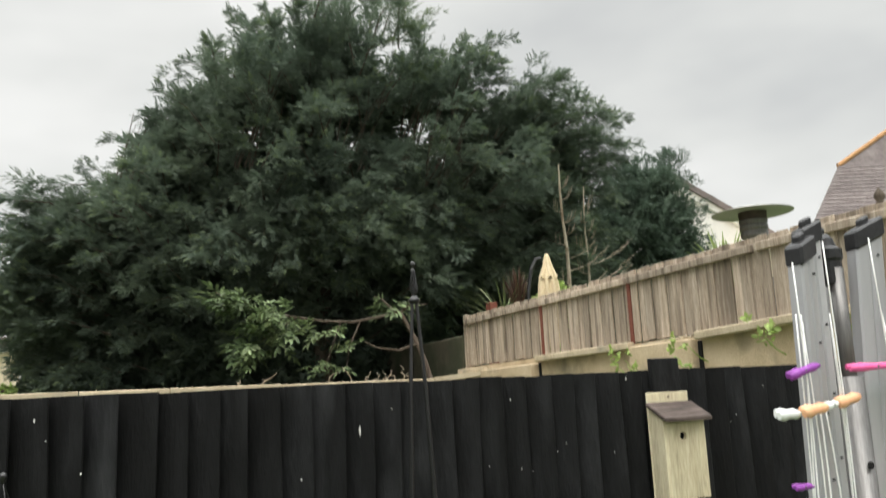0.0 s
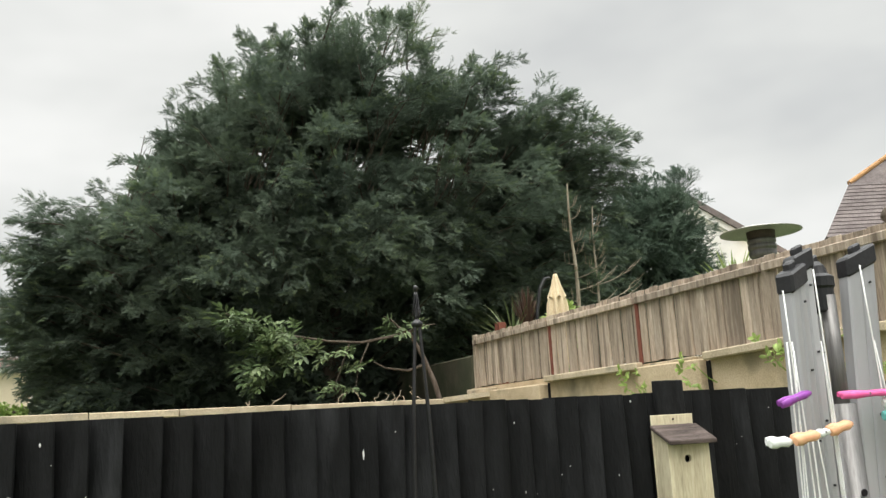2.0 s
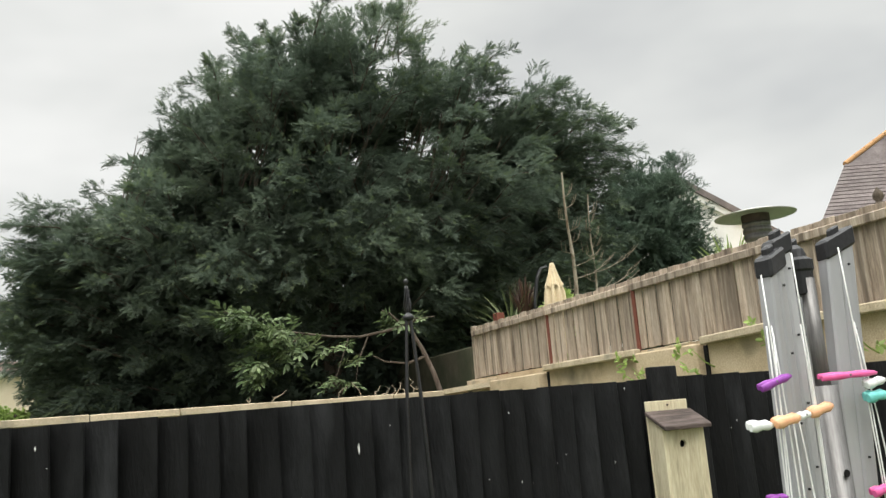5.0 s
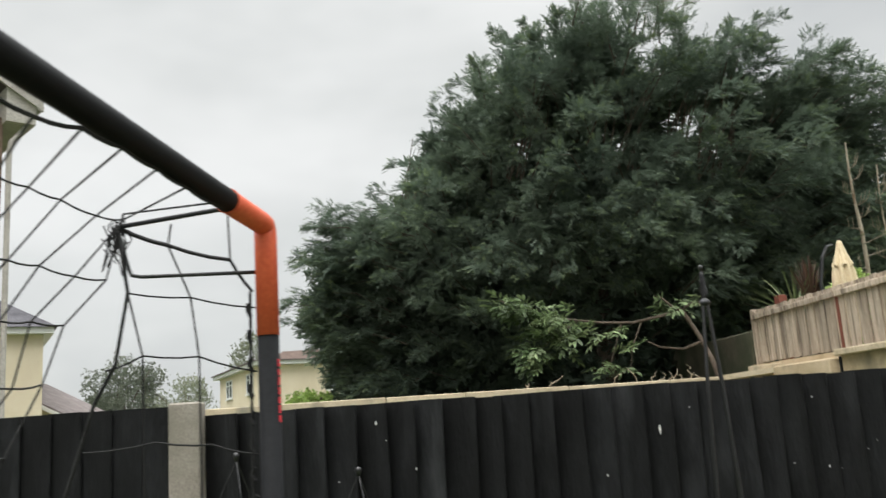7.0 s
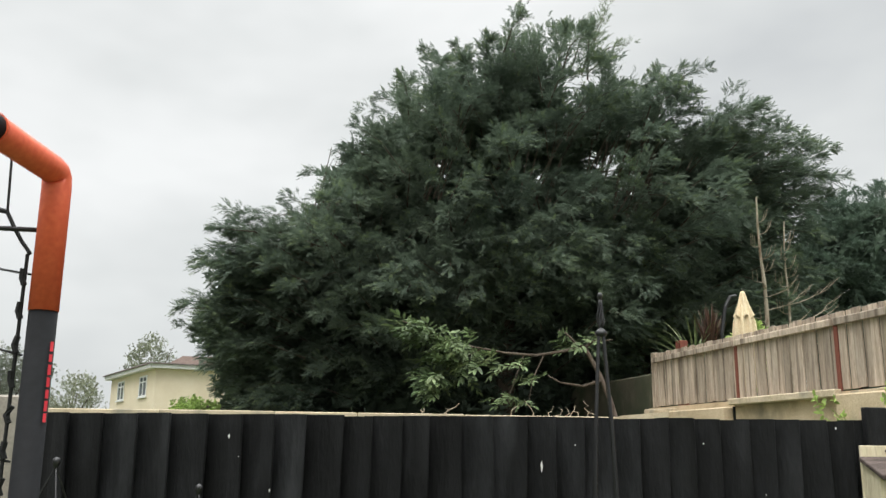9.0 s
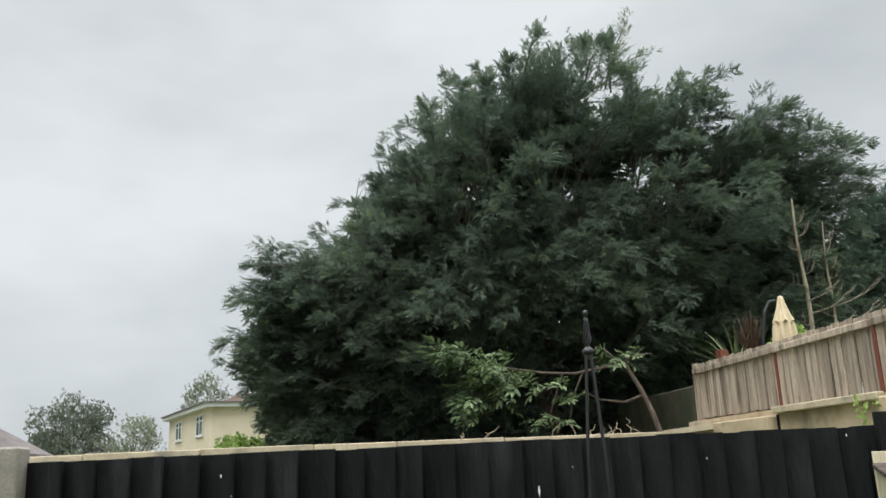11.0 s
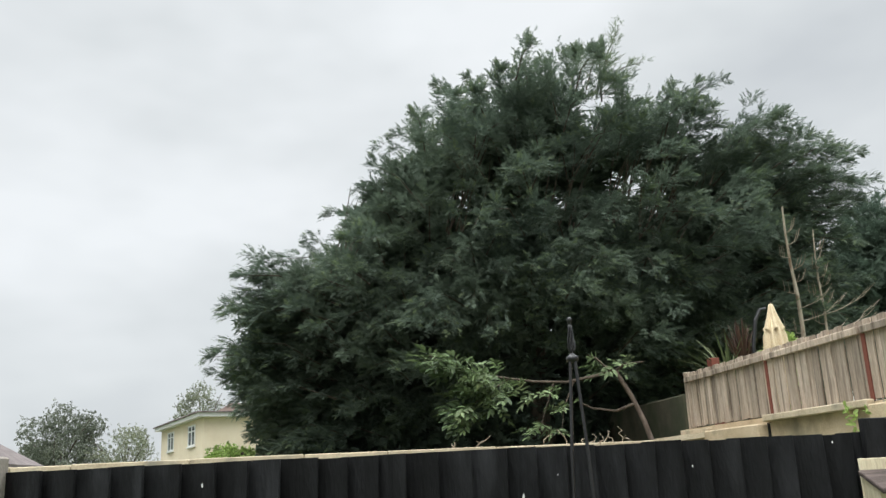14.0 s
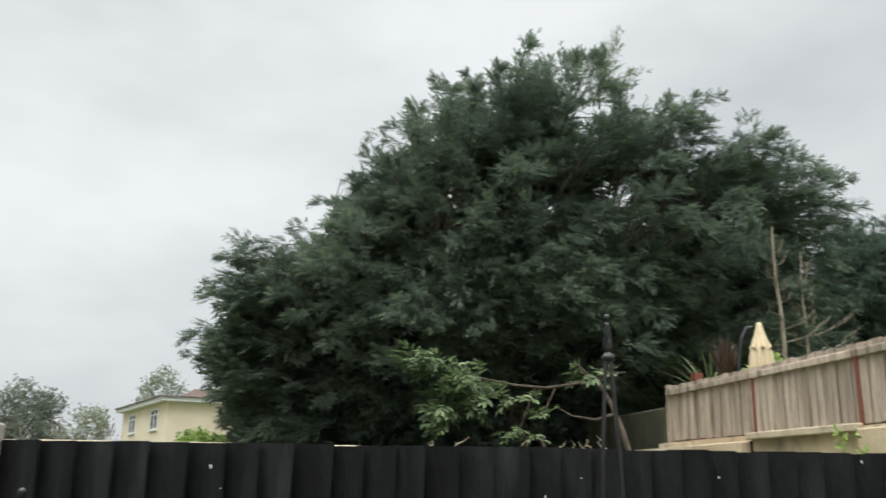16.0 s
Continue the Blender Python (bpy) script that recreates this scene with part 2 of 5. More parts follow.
def thing(name, place, label, category, group="", kind=""):
    ob = new(name)
    ob.location = place
    ob.empty_display_size = 0.1
    return tagged(ob, label, category, group, kind)


def box(bm, lo, hi, bevel=0.0):
    (x0, y0, z0), (x1, y1, z1) = lo, hi
    m = Matrix.Translation(((x0 + x1) / 2, (y0 + y1) / 2, (z0 + z1) / 2)) @ Matrix.Diagonal((x1 - x0, y1 - y0, z1 - z0, 1))
    vs = bmesh.ops.create_cube(bm, size=1, matrix=m)["verts"]
    if bevel:
        es = list({e for v in vs for e in v.link_edges})
        bmesh.ops.bevel(bm, geom=es, offset=bevel, segments=1, affect="EDGES")
    return bm


def boxes(*items):
    bm = bmesh.new()
    for it in items:
        box(bm, *it)
    return bm


def tube(bm, pts, radii, sides=8, cap=True):
    """A round bar through pts."""
    pts = [Vector(p) for p in pts]
    rings = []
    ref = Vector((0.31, 0.17, 0.93))
    for i, p in enumerate(pts):
        d = (pts[min(i + 1, len(pts) - 1)] - pts[max(i - 1, 0)]).normalized()
        if abs(d.dot(ref)) > 0.95:
            ref = Vector((1, 0, 0))
        u = d.cross(ref).normalized()
        v = d.cross(u)
        ref = u.cross(d) if i else ref
        r = radii[i] if isinstance(radii, (list, tuple)) else radii
        rings.append([bm.verts.new(p + r * (math.cos(a) * u + math.sin(a) * v)) for a in (2 * math.pi * k / sides for k in range(sides))])
    for a, b in zip(rings, rings[1:]):
        for k in range(sides):
            bm.faces.new((a[k], a[(k + 1) % sides], b[(k + 1) % sides], b[k]))
    if cap:
        bm.faces.new(rings[0][::-1])
        bm.faces.new(rings[-1])
    return bm


def lathe(bm, centre, profile, sides=24):
    """profile: (radius, height) pairs turned round the upright axis."""
    c = Vector(centre)
    rings = [[bm.verts.new(c + Vector((r * math.cos(2 * math.pi * k / sides), r * math.sin(2 * math.pi * k / sides), h))) for k in range(sides)] for r, h in profile]
    for a, b in zip(rings, rings[1:]):
        for k in range(sides):
            bm.faces.new((a[k], a[(k + 1) % sides], b[(k + 1) % sides], b[k]))
    bm.faces.new(rings[0][::-1])
    bm.faces.new(rings[-1])
    return bm


def prism(bm, outline, direction):
    """A flat outline pushed along a direction."""
    d = Vector(direction)
    a = [bm.verts.new(p) for p in outline]
    b = [bm.verts.new(Vector(p) + d) for p in outline]
    n = len(a)
    bm.faces.new(a[::-1])
    bm.faces.new(b)
    for k in range(n):
        bm.faces.new((a[k], a[(k + 1) % n], b[(k + 1) % n], b[k]))
    bmesh.ops.recalc_face_normals(bm, faces=bm.faces[:])
    return bm


def bulk(name, verts, faces, mat, parent=None, smooth=False):
    me = bpy.data.meshes.new(name)
    verts, faces = np.asarray(verts, np.float32), np.asarray(faces, np.int32)
    k = faces.shape[1]
    me.vertices.add(len(verts))
    me.vertices.foreach_set("co", verts.ravel())
    me.loops.add(faces.size)
    me.loops.foreach_set("vertex_index", faces.ravel())
    me.polygons.add(len(faces))
    me.polygons.foreach_set("loop_start", np.arange(0, faces.size, k, dtype=np.int32))
    me.update(calc_edges=True)
    me.validate()
    me.materials.append(mat)
    ob = new(name, me)
    ob.parent = parent
    return ob


rng = np.random.default_rng(7)
rnd = random.Random(11)


def frames_along(d, roll):
    """Turn matrices (n, 3, 3) whose first column lies along d."""
    d = d / np.linalg.norm(d, axis=1, keepdims=True)
    ref = np.where(np.abs(d[:, 2:3]) > 0.95, np.array([[1.0, 0, 0]]), np.array([[0, 0, 1.0]]))
    v = np.cross(ref, d)
    v /= np.linalg.norm(v, axis=1, keepdims=True)
    w = np.cross(d, v)
    c, s = np.cos(roll)[:, None], np.sin(roll)[:, None]
    return np.stack([d, c * v + s * w, c * w - s * v], -1)


def scatter(templates, at, along, size, roll):
    """Copies of the leaf templates joined into one set of verts and faces."""
    turn = frames_along(along, roll)
    pick = rng.integers(0, len(templates), len(at))
    vs, fs, base = [], [], 0
    for k, (tv, tf) in enumerate(templates):
        i = np.nonzero(pick == k)[0]
        if not len(i):
            continue
        v = np.einsum("nij,mj->nmi", turn[i], tv) * size[i, None, None] + at[i, None, :]
        vs.append(v.reshape(-1, 3))
        fs.append((tf[None] + (base + np.arange(len(i)) * len(tv))[:, None, None]).reshape(-1, tf.shape[1]))
        base += len(i) * len(tv)
    return np.concatenate(vs), np.concatenate(fs)


def feather(seed, pairs=11, droop=0.3, width=0.038, reach=0.36, lift=0.25):
    """A flat drooping conifer spray, 1 long: a stem with narrow side leaflets."""
    r = np.random.default_rng(seed)
    vs, fs = [], []

    def blade(a, b, w, n):
        side = np.cross(b - a, n)
        side /= np.linalg.norm(side) + 1e-9
        m = a * 0.75 + b * 0.25
        k = len(vs)
        vs.extend([m + side * w * 1.1, b, a - side * w * 0.9])
        fs.append([k, k + 1, k + 2])

    def stem(t):
        return np.array([t, 0.05 * math.sin(5 * t + seed), 0.12 * t - droop * t * t])

    for a, b in ((0, 0.35), (0.3, 0.7), (0.65, 1.0)):
        blade(stem(a), stem(b), width * 0.5, np.array([0, 0, 1.0]))
    for i in range(pairs):
        t = 0.1 + 0.85 * i / pairs
        for sgn in (-1, 1):
            ln = reach * (1.05 - 0.72 * t) * r.uniform(0.7, 1.2)
            d = np.array([0.85, sgn * r.uniform(0.4, 0.75), r.uniform(-0.3, lift)])
            d /= np.linalg.norm(d)
            p = stem(t)
            blade(p, p + d * ln + np.array([0, 0, -0.25 * ln * ln]), width * r.uniform(0.6, 1.1), np.array([r.normal(0, 0.3), r.normal(0, 0.3), 1.0]))
    return np.array(vs), np.array(fs)


COARSE = [feather(s + 10, 5, 0.3, 0.085, 0.42) for s in range(4)]


# ---- ground and walls ----
def build_ground():
    """One sheet: the lawn, the raised gardens behind the walls, and land that falls away to the horizon."""
    xs = [-900, -300, -120, -60, -35, -20, -12, -8, -5, -3, -1, 1, 3, 4.2, 4.45, 4.6, 6, 8, 12, 20, 35, 60, 120, 300, 900]
    ys = [-300, -60, -20, -8, -3, 0, 3, 6, 9, 9.9, 10.05, 10.2, 12, 15, 18, 22, 30, 45, 70, 120, 300, 1500]
    def height(x, y):
        back = 1.62 if y > 10 else 0.0
        side = 1.7 if x > 4.5 else 0.0
        h = max(back, side)
        if y > 16 or x < -6:
            fall = min(1.0, max((y - 16) / 12, (-6 - x) / 8, 0))
            h = h * (1 - fall) + fall * (-1.2 if x < 6 else 1.5)
        return h
    bm = bmesh.new()
    grid = [[bm.verts.new((x, y, height(x, y))) for x in xs] for y in ys]
    for a, b in zip(grid, grid[1:]):
        for k in range(len(xs) - 1):
            bm.faces.new((a[k], a[k + 1], b[k + 1], b[k]))
    tagged(mesh_object("ground", bm, GRASS), "rough grass and soil ground of gardens on a slope", "ground", kind="structure")


build_ground()


def back_wall():
    wall = mesh_object("wall_back", boxes(((-9, 9.9, 0), (4.25, 10.12, 1.69))), RENDER)
    tagged(wall, "low sandy rendered garden wall under the conifer", "wall", kind="structure")
    x = -9.0
    while x < 4.2:
        w = min(rnd.choice([0.6, 0.9, 1.2]), 4.26 - x)
        d = rnd.uniform(-0.006, 0.006)
        part("coping_stone", boxes(((x + 0.004, 9.86 + d, 1.69), (x + w - 0.004, 10.16, 1.765 + d), 0.008)), COPING, wall)
        x += w


def side_wall():
    wall = mesh_object("wall_side", boxes(((4.42, -4, 0), (4.66, 10.12, 1.875))), RENDER)
    tagged(wall, "sandy rendered retaining wall with stone coping below a wooden fence", "wall", kind="structure")
    part("pier", boxes(((4.30, 8.10, 0), (4.42, 9.33, 1.815), 0.012)), RENDER, wall)
    part("pier", boxes(((4.33, 5.53, 0), (4.42, 6.36, 1.85), 0.012)), RENDER, wall)
    for y0, y1, z, tip in ((9.34, 10.1, 1.80, -0.012), (6.38, 8.08, 1.83, 0.0), (4.3, 5.5, 1.835, 0.03), (3.0, 4.29, 1.86, 0.0), (1.0, 2.99, 1.86, 0.0)):
        bm = boxes(((4.345, y0 + 0.004, z), (4.416, y1 - 0.004, z + 0.062), 0.008))
        for v in bm.verts:
            v.co.z += tip * (y1 - v.co.y) / (y1 - y0)
        part("coping_stone", bm, COPING, wall)
    bm = bmesh.new()
    prism(bm, [(3.93, 9.855, 1.715), (4.335, 9.345, 1.752), (4.415, 9.40, 1.757), (4.415, 9.855, 1.735)], (0, 0, 0.058))
    part("coping_stone", bm, COPING, wall)
    bm = boxes(((4.35, 5.62, 1.852), (4.44, 6.2, 1.882), 0.01))
    for v in bm.verts:
        v.co.z += 0.012 * math.sin(v.co.y * 14) + rnd.uniform(-0.006, 0.006)
    part("broken_coping", bm, COPING, wall, "broken uneven mortar bed where coping is lost")
    # thin near-black strips along the near edges of the piers
    part("drain_gap", boxes(((4.405, 5.49, 0.3), (4.418, 5.53, 1.83))), NEARBLACK, wall, "narrow dark vertical strip beside a pier")
    part("drain_gap", boxes(((4.405, 8.07, 0.3), (4.418, 8.10, 1.82))), NEARBLACK, wall, "narrow dark vertical strip beside a pier")
    # far wall: coloured dark in place of the tree's shade
    far = mesh_object("wall_far", boxes(((4.45, 10.13, 0), (4.66, 17.0, 2.29), 0.02)), SHADEDRENDER)
    tagged(far, "rendered garden wall behind the tree, colour darkened for shade", "wall", kind="structure")


def wooden_fence():
    fence = thing("wooden_fence", (4.5, 7, 1.86), "weathered grey close-board wooden fence on the retaining wall", "fence", kind="structure")
    inv = Matrix.Translation((-4.5, -7, -1.86))
    y = 9.96
    k = 0
    posts = (8.02, 6.42)
    board = boxes(((-0.008, -0.052, 0), (0.008, 0.052, 0.62), 0.002))
    me = bpy.data.meshes.new("board")
    board.to_mesh(me)
    board.free()
    me.materials.append(GREYWOOD)
    while y > 1.0:
        ob = new("board", me)
        ob.parent = fence
        ob.location = (4.45 + (0.009 if k % 2 else -0.006) - 4.5, y - 7, 0.03 + rnd.uniform(-0.006, 0.006))
        ob.rotation_euler = (rnd.uniform(-0.006, 0.006), 0, rnd.uniform(-0.05, 0.05))
        ob.scale = (1, rnd.uniform(0.86, 1.06), 1)
        y -= 0.1
        k += 1
    for y0, y1 in ((8.05, 9.98), (6.45, 8.02), (4.85, 6.42), (3.2, 4.82), (1.0, 3.2)):
        ob = part("top_rail", boxes(((4.405, y0, 2.40), (4.438, y1 - 0.004, 2.462), 0.006)), GREYWOOD, fence)
        ob.data.transform(inv)
    for p in posts:
        ob = part("post", boxes(((4.425, p - 0.024, 1.88), (4.437, p + 0.024, 2.41), 0.002)), REDWOOD, fence, "red-brown stained fence post")
        ob.data.transform(inv)
    ob = part("corner_post", boxes(((4.43, 9.965, 1.80), (4.50, 10.03, 2.53), 0.006)), GREYWOOD, fence)
    ob.data.transform(inv)
    f = bmesh.new()
    lathe(f, (4.5, 3.80, 2.50), [(0.03, 0), (0.03, 0.02), (0.018, 0.03), (0.034, 0.055), (0.03, 0.08), (0.009, 0.11), (0.002, 0.12)], 12)
    ob = part("finial", f, BARK, fence, "dark brown turned post finial", True)
    ob.data.transform(inv)


def black_fence():
    fence = thing("black_fence", (0, 2.92, 0), "black-stained feather-edge board garden fence", "fence", kind="structure")
    bm = bmesh.new()
    prism(bm, [(-0.055, 0.012, 0), (0.062, -0.010, 0), (0.062, -0.030, 0), (0.056, -0.034, 0), (0.02, -0.027, 0), (-0.055, 0.004, 0)], (0, 0, 1.53))
    me = bpy.data.meshes.new("board")
    bm.to_mesh(me)
    bm.free()
    me.materials.append(BLACK)
    # warped boards: the thick edge bows and the face cups
    warped = []
    for k in range(6):
        bm = bmesh.new()
        rings = []
        for i in range(11):
            z = 1.53 * i / 10
            bow, cup = 0.004 * math.sin(1.3 * k + 0.75 * i), 0.003 * math.sin(2.1 * k + 0.9 * i)
            rings.append([bm.verts.new((x + bow * (x > 0), y + (cup if x > 0 else 0), z)) for x, y in ((-0.055, 0.020), (0.060, -0.008), (0.060, -0.035), (0.056, -0.039), (0.02, -0.030), (-0.055, 0.012))])
        for a, b in zip(rings, rings[1:]):
            for q in range(6):
                bm.faces.new((a[q], a[(q + 1) % 6], b[(q + 1) % 6], b[q]))
        bm.faces.new(rings[0][::-1])
        bm.faces.new(rings[-1])
        bmesh.ops.recalc_face_normals(bm, faces=bm.faces[:])
        bent = bpy.data.meshes.new("board")
        bm.to_mesh(bent)
        bm.free()
        bent.materials.append(BLACK)
        warped.append(bent)
    x = -0.645
    while x < 4.2:
        ob = new("board", rnd.choice(warped))
        ob.parent = fence
        ob.location = (x, rnd.uniform(-0.002, 0.002), rnd.uniform(-0.004, 0.003) + 0.004 * max(0, x))
        ob.rotation_euler = (0, rnd.uniform(-0.008, 0.008), rnd.uniform(-0.03, 0.02))
        x += 0.1
    x = -4.576
    while x < -0.84:
        ob = new("board", me)
        ob.parent = fence
        ob.location = (x, 0.012 + rnd.uniform(-0.001, 0.001), 0.036 + rnd.uniform(-0.002, 0.002))
        ob.scale = (1, 0.45, 1)
        x += 0.1
    for z in (0.3, 0.85, 1.35):
        part("rail", boxes(((-0.70, 0.012, z), (4.2, 0.05, z + 0.07), 0.004)), BLACK, fence)
        part("rail", boxes(((-4.6, 0.02, z), (-0.83, 0.055, z + 0.07), 0.004)), BLACK, fence)
    part("post", boxes(((2.045, -0.066, 0), (2.172, -0.036, 1.583), 0.003)), BLACK, fence, "short black board standing proud of the fence top")
    part("post", boxes(((2.06, 0.015, 0), (2.16, 0.09, 1.53), 0.003)), BLACK, fence)
    post = mesh_object("concrete_post", boxes(((-0.812, 2.855, 0), (-0.708, 2.965, 1.575), 0.006)), CONCRETE)
    tagged(post, "pale concrete fence post between two black panels", "post", kind="structure")
    # bird splashes and nail heads
    marks = [(-0.119, 1.463, 0.003, 0.008), (0.872, 1.376, 0.004, 0.020), (1.939, 1.509, 0.003, 0.006)]
    for i in range(18):
        marks.append((rnd.uniform(-0.6, 2.7), rnd.choice([1.45, 1.36, 1.3, 1.25, 1.2]) + rnd.uniform(-0.03, 0.05), rnd.uniform(0.0015, 0.003), rnd.uniform(0.0015, 0.006)))
    bm = bmesh.new()
    for x, z, w, h in marks:
        lo = bm.verts.new((x, -0.0415, z - h))
        pts = [lo, bm.verts.new((x + w, -0.0415, z - h * 0.1)), bm.verts.new((x + w * 0.4, -0.0415, z + h)), bm.verts.new((x - w, -0.0415, z + h * 0.3))]
        bm.faces.new(pts)
    ob = part("splash", bm, DROPPING, fence, "white bird splashes on black boards")
    tagged(ob, kind="stuff")


back_wall()
side_wall()
wooden_fence()
black_fence()


# ---- the conifers ----
def crown_top(x):
    """Height of the big crown's outline above x."""
    return float(np.interp(x, TIPX, TIPZ))


TIPX = [-1.45, -1.2, -1.0, -0.9, -0.57, -0.3, 0.0, 0.35, 0.66, 0.95, 1.2, 1.5, 1.85, 2.2, 2.4, 3.0, 3.25, 3.7, 4.0, 4.2, 4.42, 4.55, 4.85, 5.4, 5.7, 6.1, 6.3, 6.55, 7.0, 7.45, 7.7, 8.25, 8.5, 8.9, 9.05]
TIPZ = [3.0, 3.65, 4.2, 4.5, 4.45, 4.42, 4.62, 4.8, 5.4, 6.0, 6.3, 6.55, 6.9, 6.8, 7.33, 7.4, 7.7, 7.8, 7.78, 7.5, 7.0, 6.8, 7.25, 7.1, 7.2, 7.05, 6.6, 6.5, 6.9, 6.75, 6.55, 6.35, 6.05, 5.95, 5.4]
# gaps in the crown where the sky shows between twigs: x, z, radius
GAPS = ((2.52, 5.77, 0.13), (4.12, 5.75, 0.20), (5.42, 6.05, 0.22), (5.70, 5.70, 0.25), (0.62, 5.08, 0.10), (4.95, 5.95, 0.12))


def branch(bm, p0, p1, r0, r1, bend=0.15, steps=5, sides=7):
    p0, p1 = Vector(p0), Vector(p1)
    off = Vector((rnd.uniform(-1, 1), rnd.uniform(-1, 1), rnd.uniform(-0.3, 0.6))) * bend * (p1 - p0).length
    pts = [p0.lerp(p1, k / steps) + off * (4 * (k / steps) * (1 - k / steps)) * 0.5 for k in range(steps + 1)]
    tube(bm, pts, [r0 + (r1 - r0) * k / steps for k in range(steps + 1)], sides)


def spray(seed, pairs=9, width=0.031, reach=0.34, droop=0.34):
    """A fan of scale foliage, 1 long: an arching stem with short thick side twigs."""
    r = np.random.default_rng(seed)
    vs, fs = [], []

    def stem(t):
        return np.array([t * (1 - 0.08 * t), 0.05 * math.sin(4 * t + seed), 0.16 * t - droop * t * t])

    def blade(a, b, w, tilt):
        side = np.cross(b - a, np.array([tilt, r.normal(0, 0.25), 1.0]))
        side /= np.linalg.norm(side) + 1e-9
        m = a * 0.7 + b * 0.3
        k = len(vs)
        vs.extend([m + side * w, b, a - side * w])
        fs.append([k, k + 1, k + 2])

    blade(stem(0.0), stem(0.55), width * 0.6, 0)
    blade(stem(0.5), stem(1.0), width * 0.8, 0)
    for i in range(pairs):
        t = 0.12 + 0.78 * i / (pairs - 1)
        for sgn in (-1, 1):
            ln = reach * (1.08 - 0.75 * t) * r.uniform(0.7, 1.2)
            d = np.array([0.9, sgn * r.uniform(0.5, 0.85), r.uniform(-0.25, 0.3)])
            d /= np.linalg.norm(d)
            p = stem(t + r.uniform(-0.04, 0.04))
            blade(p, p + d * ln - np.array([0, 0, 0.3 * ln * ln]), width * r.uniform(0.7, 1.15), r.normal(0, 0.4))
    return np.array(vs), np.array(fs)


SPRAYS = [spray(s) for s in range(8)]
THIN = [spray(s + 30, 6, 0.028, 0.30, 0.2) for s in range(4)]


class Boughs:
    """Boughs of a conifer: each an arching axis with side twigs, each twig with sprays along it."""

    def __init__(self):
        self.at, self.along, self.size, self.fresh, self.axes = [], [], [], [], []

    def add(self, tip, d, length, width, twigs=14, per=5, flat=0.65, size=(0.15, 0.24), arch=0.12, hook=0.10):
        tip, d = np.array(tip, float), np.array(d, float)
        d /= np.linalg.norm(d)
        base = tip - d * length
        up = np.array([0, 0, 1.0])
        side = np.cross(d, up) + 1e-6
        side /= np.linalg.norm(side)
        nrm = np.cross(side, d)

        def axis(s):
            return base + d * (length * s)[..., None] + up * (length * (4 * arch * s * (1 - s) - hook * np.maximum(s - 0.55, 0) * s))[..., None]

        self.axes.append((base, axis(np.array(0.5)), axis(np.array(0.92))))
        per += 2
        s = np.concatenate([rng.uniform(0.03, 0.95, int(1.5 * twigs)) ** 0.85, [0.9, 0.97]])
        a = rng.uniform(0, 2 * math.pi, len(s))
        w = width * np.interp(s, [0, 0.3, 0.6, 0.85, 1.0], [0.55, 1.0, 0.85, 0.5, 0.22])
        rad = side * np.cos(a)[:, None] + nrm * (flat * np.sin(a))[:, None]
        go = d * rng.uniform(0.65, 1.15, (len(s), 1)) + rad * rng.uniform(0.5, 0.9, (len(s), 1)) + rng.normal(0, 0.1, (len(s), 3))
        go /= np.linalg.norm(go, axis=1, keepdims=True)
        reach = 1.15 * w * rng.uniform(0.75, 1.25, len(s))
        q = np.tile((np.arange(per) + 0.4) / per, (len(s), 1))
        pos = axis(s)[:, None, :] + go[:, None, :] * (reach[:, None] * q)[..., None]
        pos[..., 2] -= 0.22 * reach[:, None] * q * q
        flip = np.where(np.arange(per) % 2, 1.0, -1.0)[None, :, None]
        lat = np.cross(go, up)[:, None, :] * flip
        way = go[:, None, :] + lat * rng.uniform(0.1, 0.5, q.shape)[..., None] * (1 - 0.6 * q)[..., None] + rng.normal(0, 0.16, pos.shape)
        way[..., 2] -= 0.12
        n = q.size
        self.at.append(pos.reshape(n, 3) + rng.normal(0, 0.02, (n, 3)))
        self.along.append(way.reshape(n, 3))
        self.size.append(0.84 * rng.uniform(*size, n) * (1.0 - 0.25 * q.reshape(n)))
        self.fresh.append(0.5 * q.reshape(n) + 0.5 * np.repeat(s, per))

    def joined(self):
        return np.concatenate(self.at), np.concatenate(self.along), np.concatenate(self.size), np.concatenate(self.fresh)


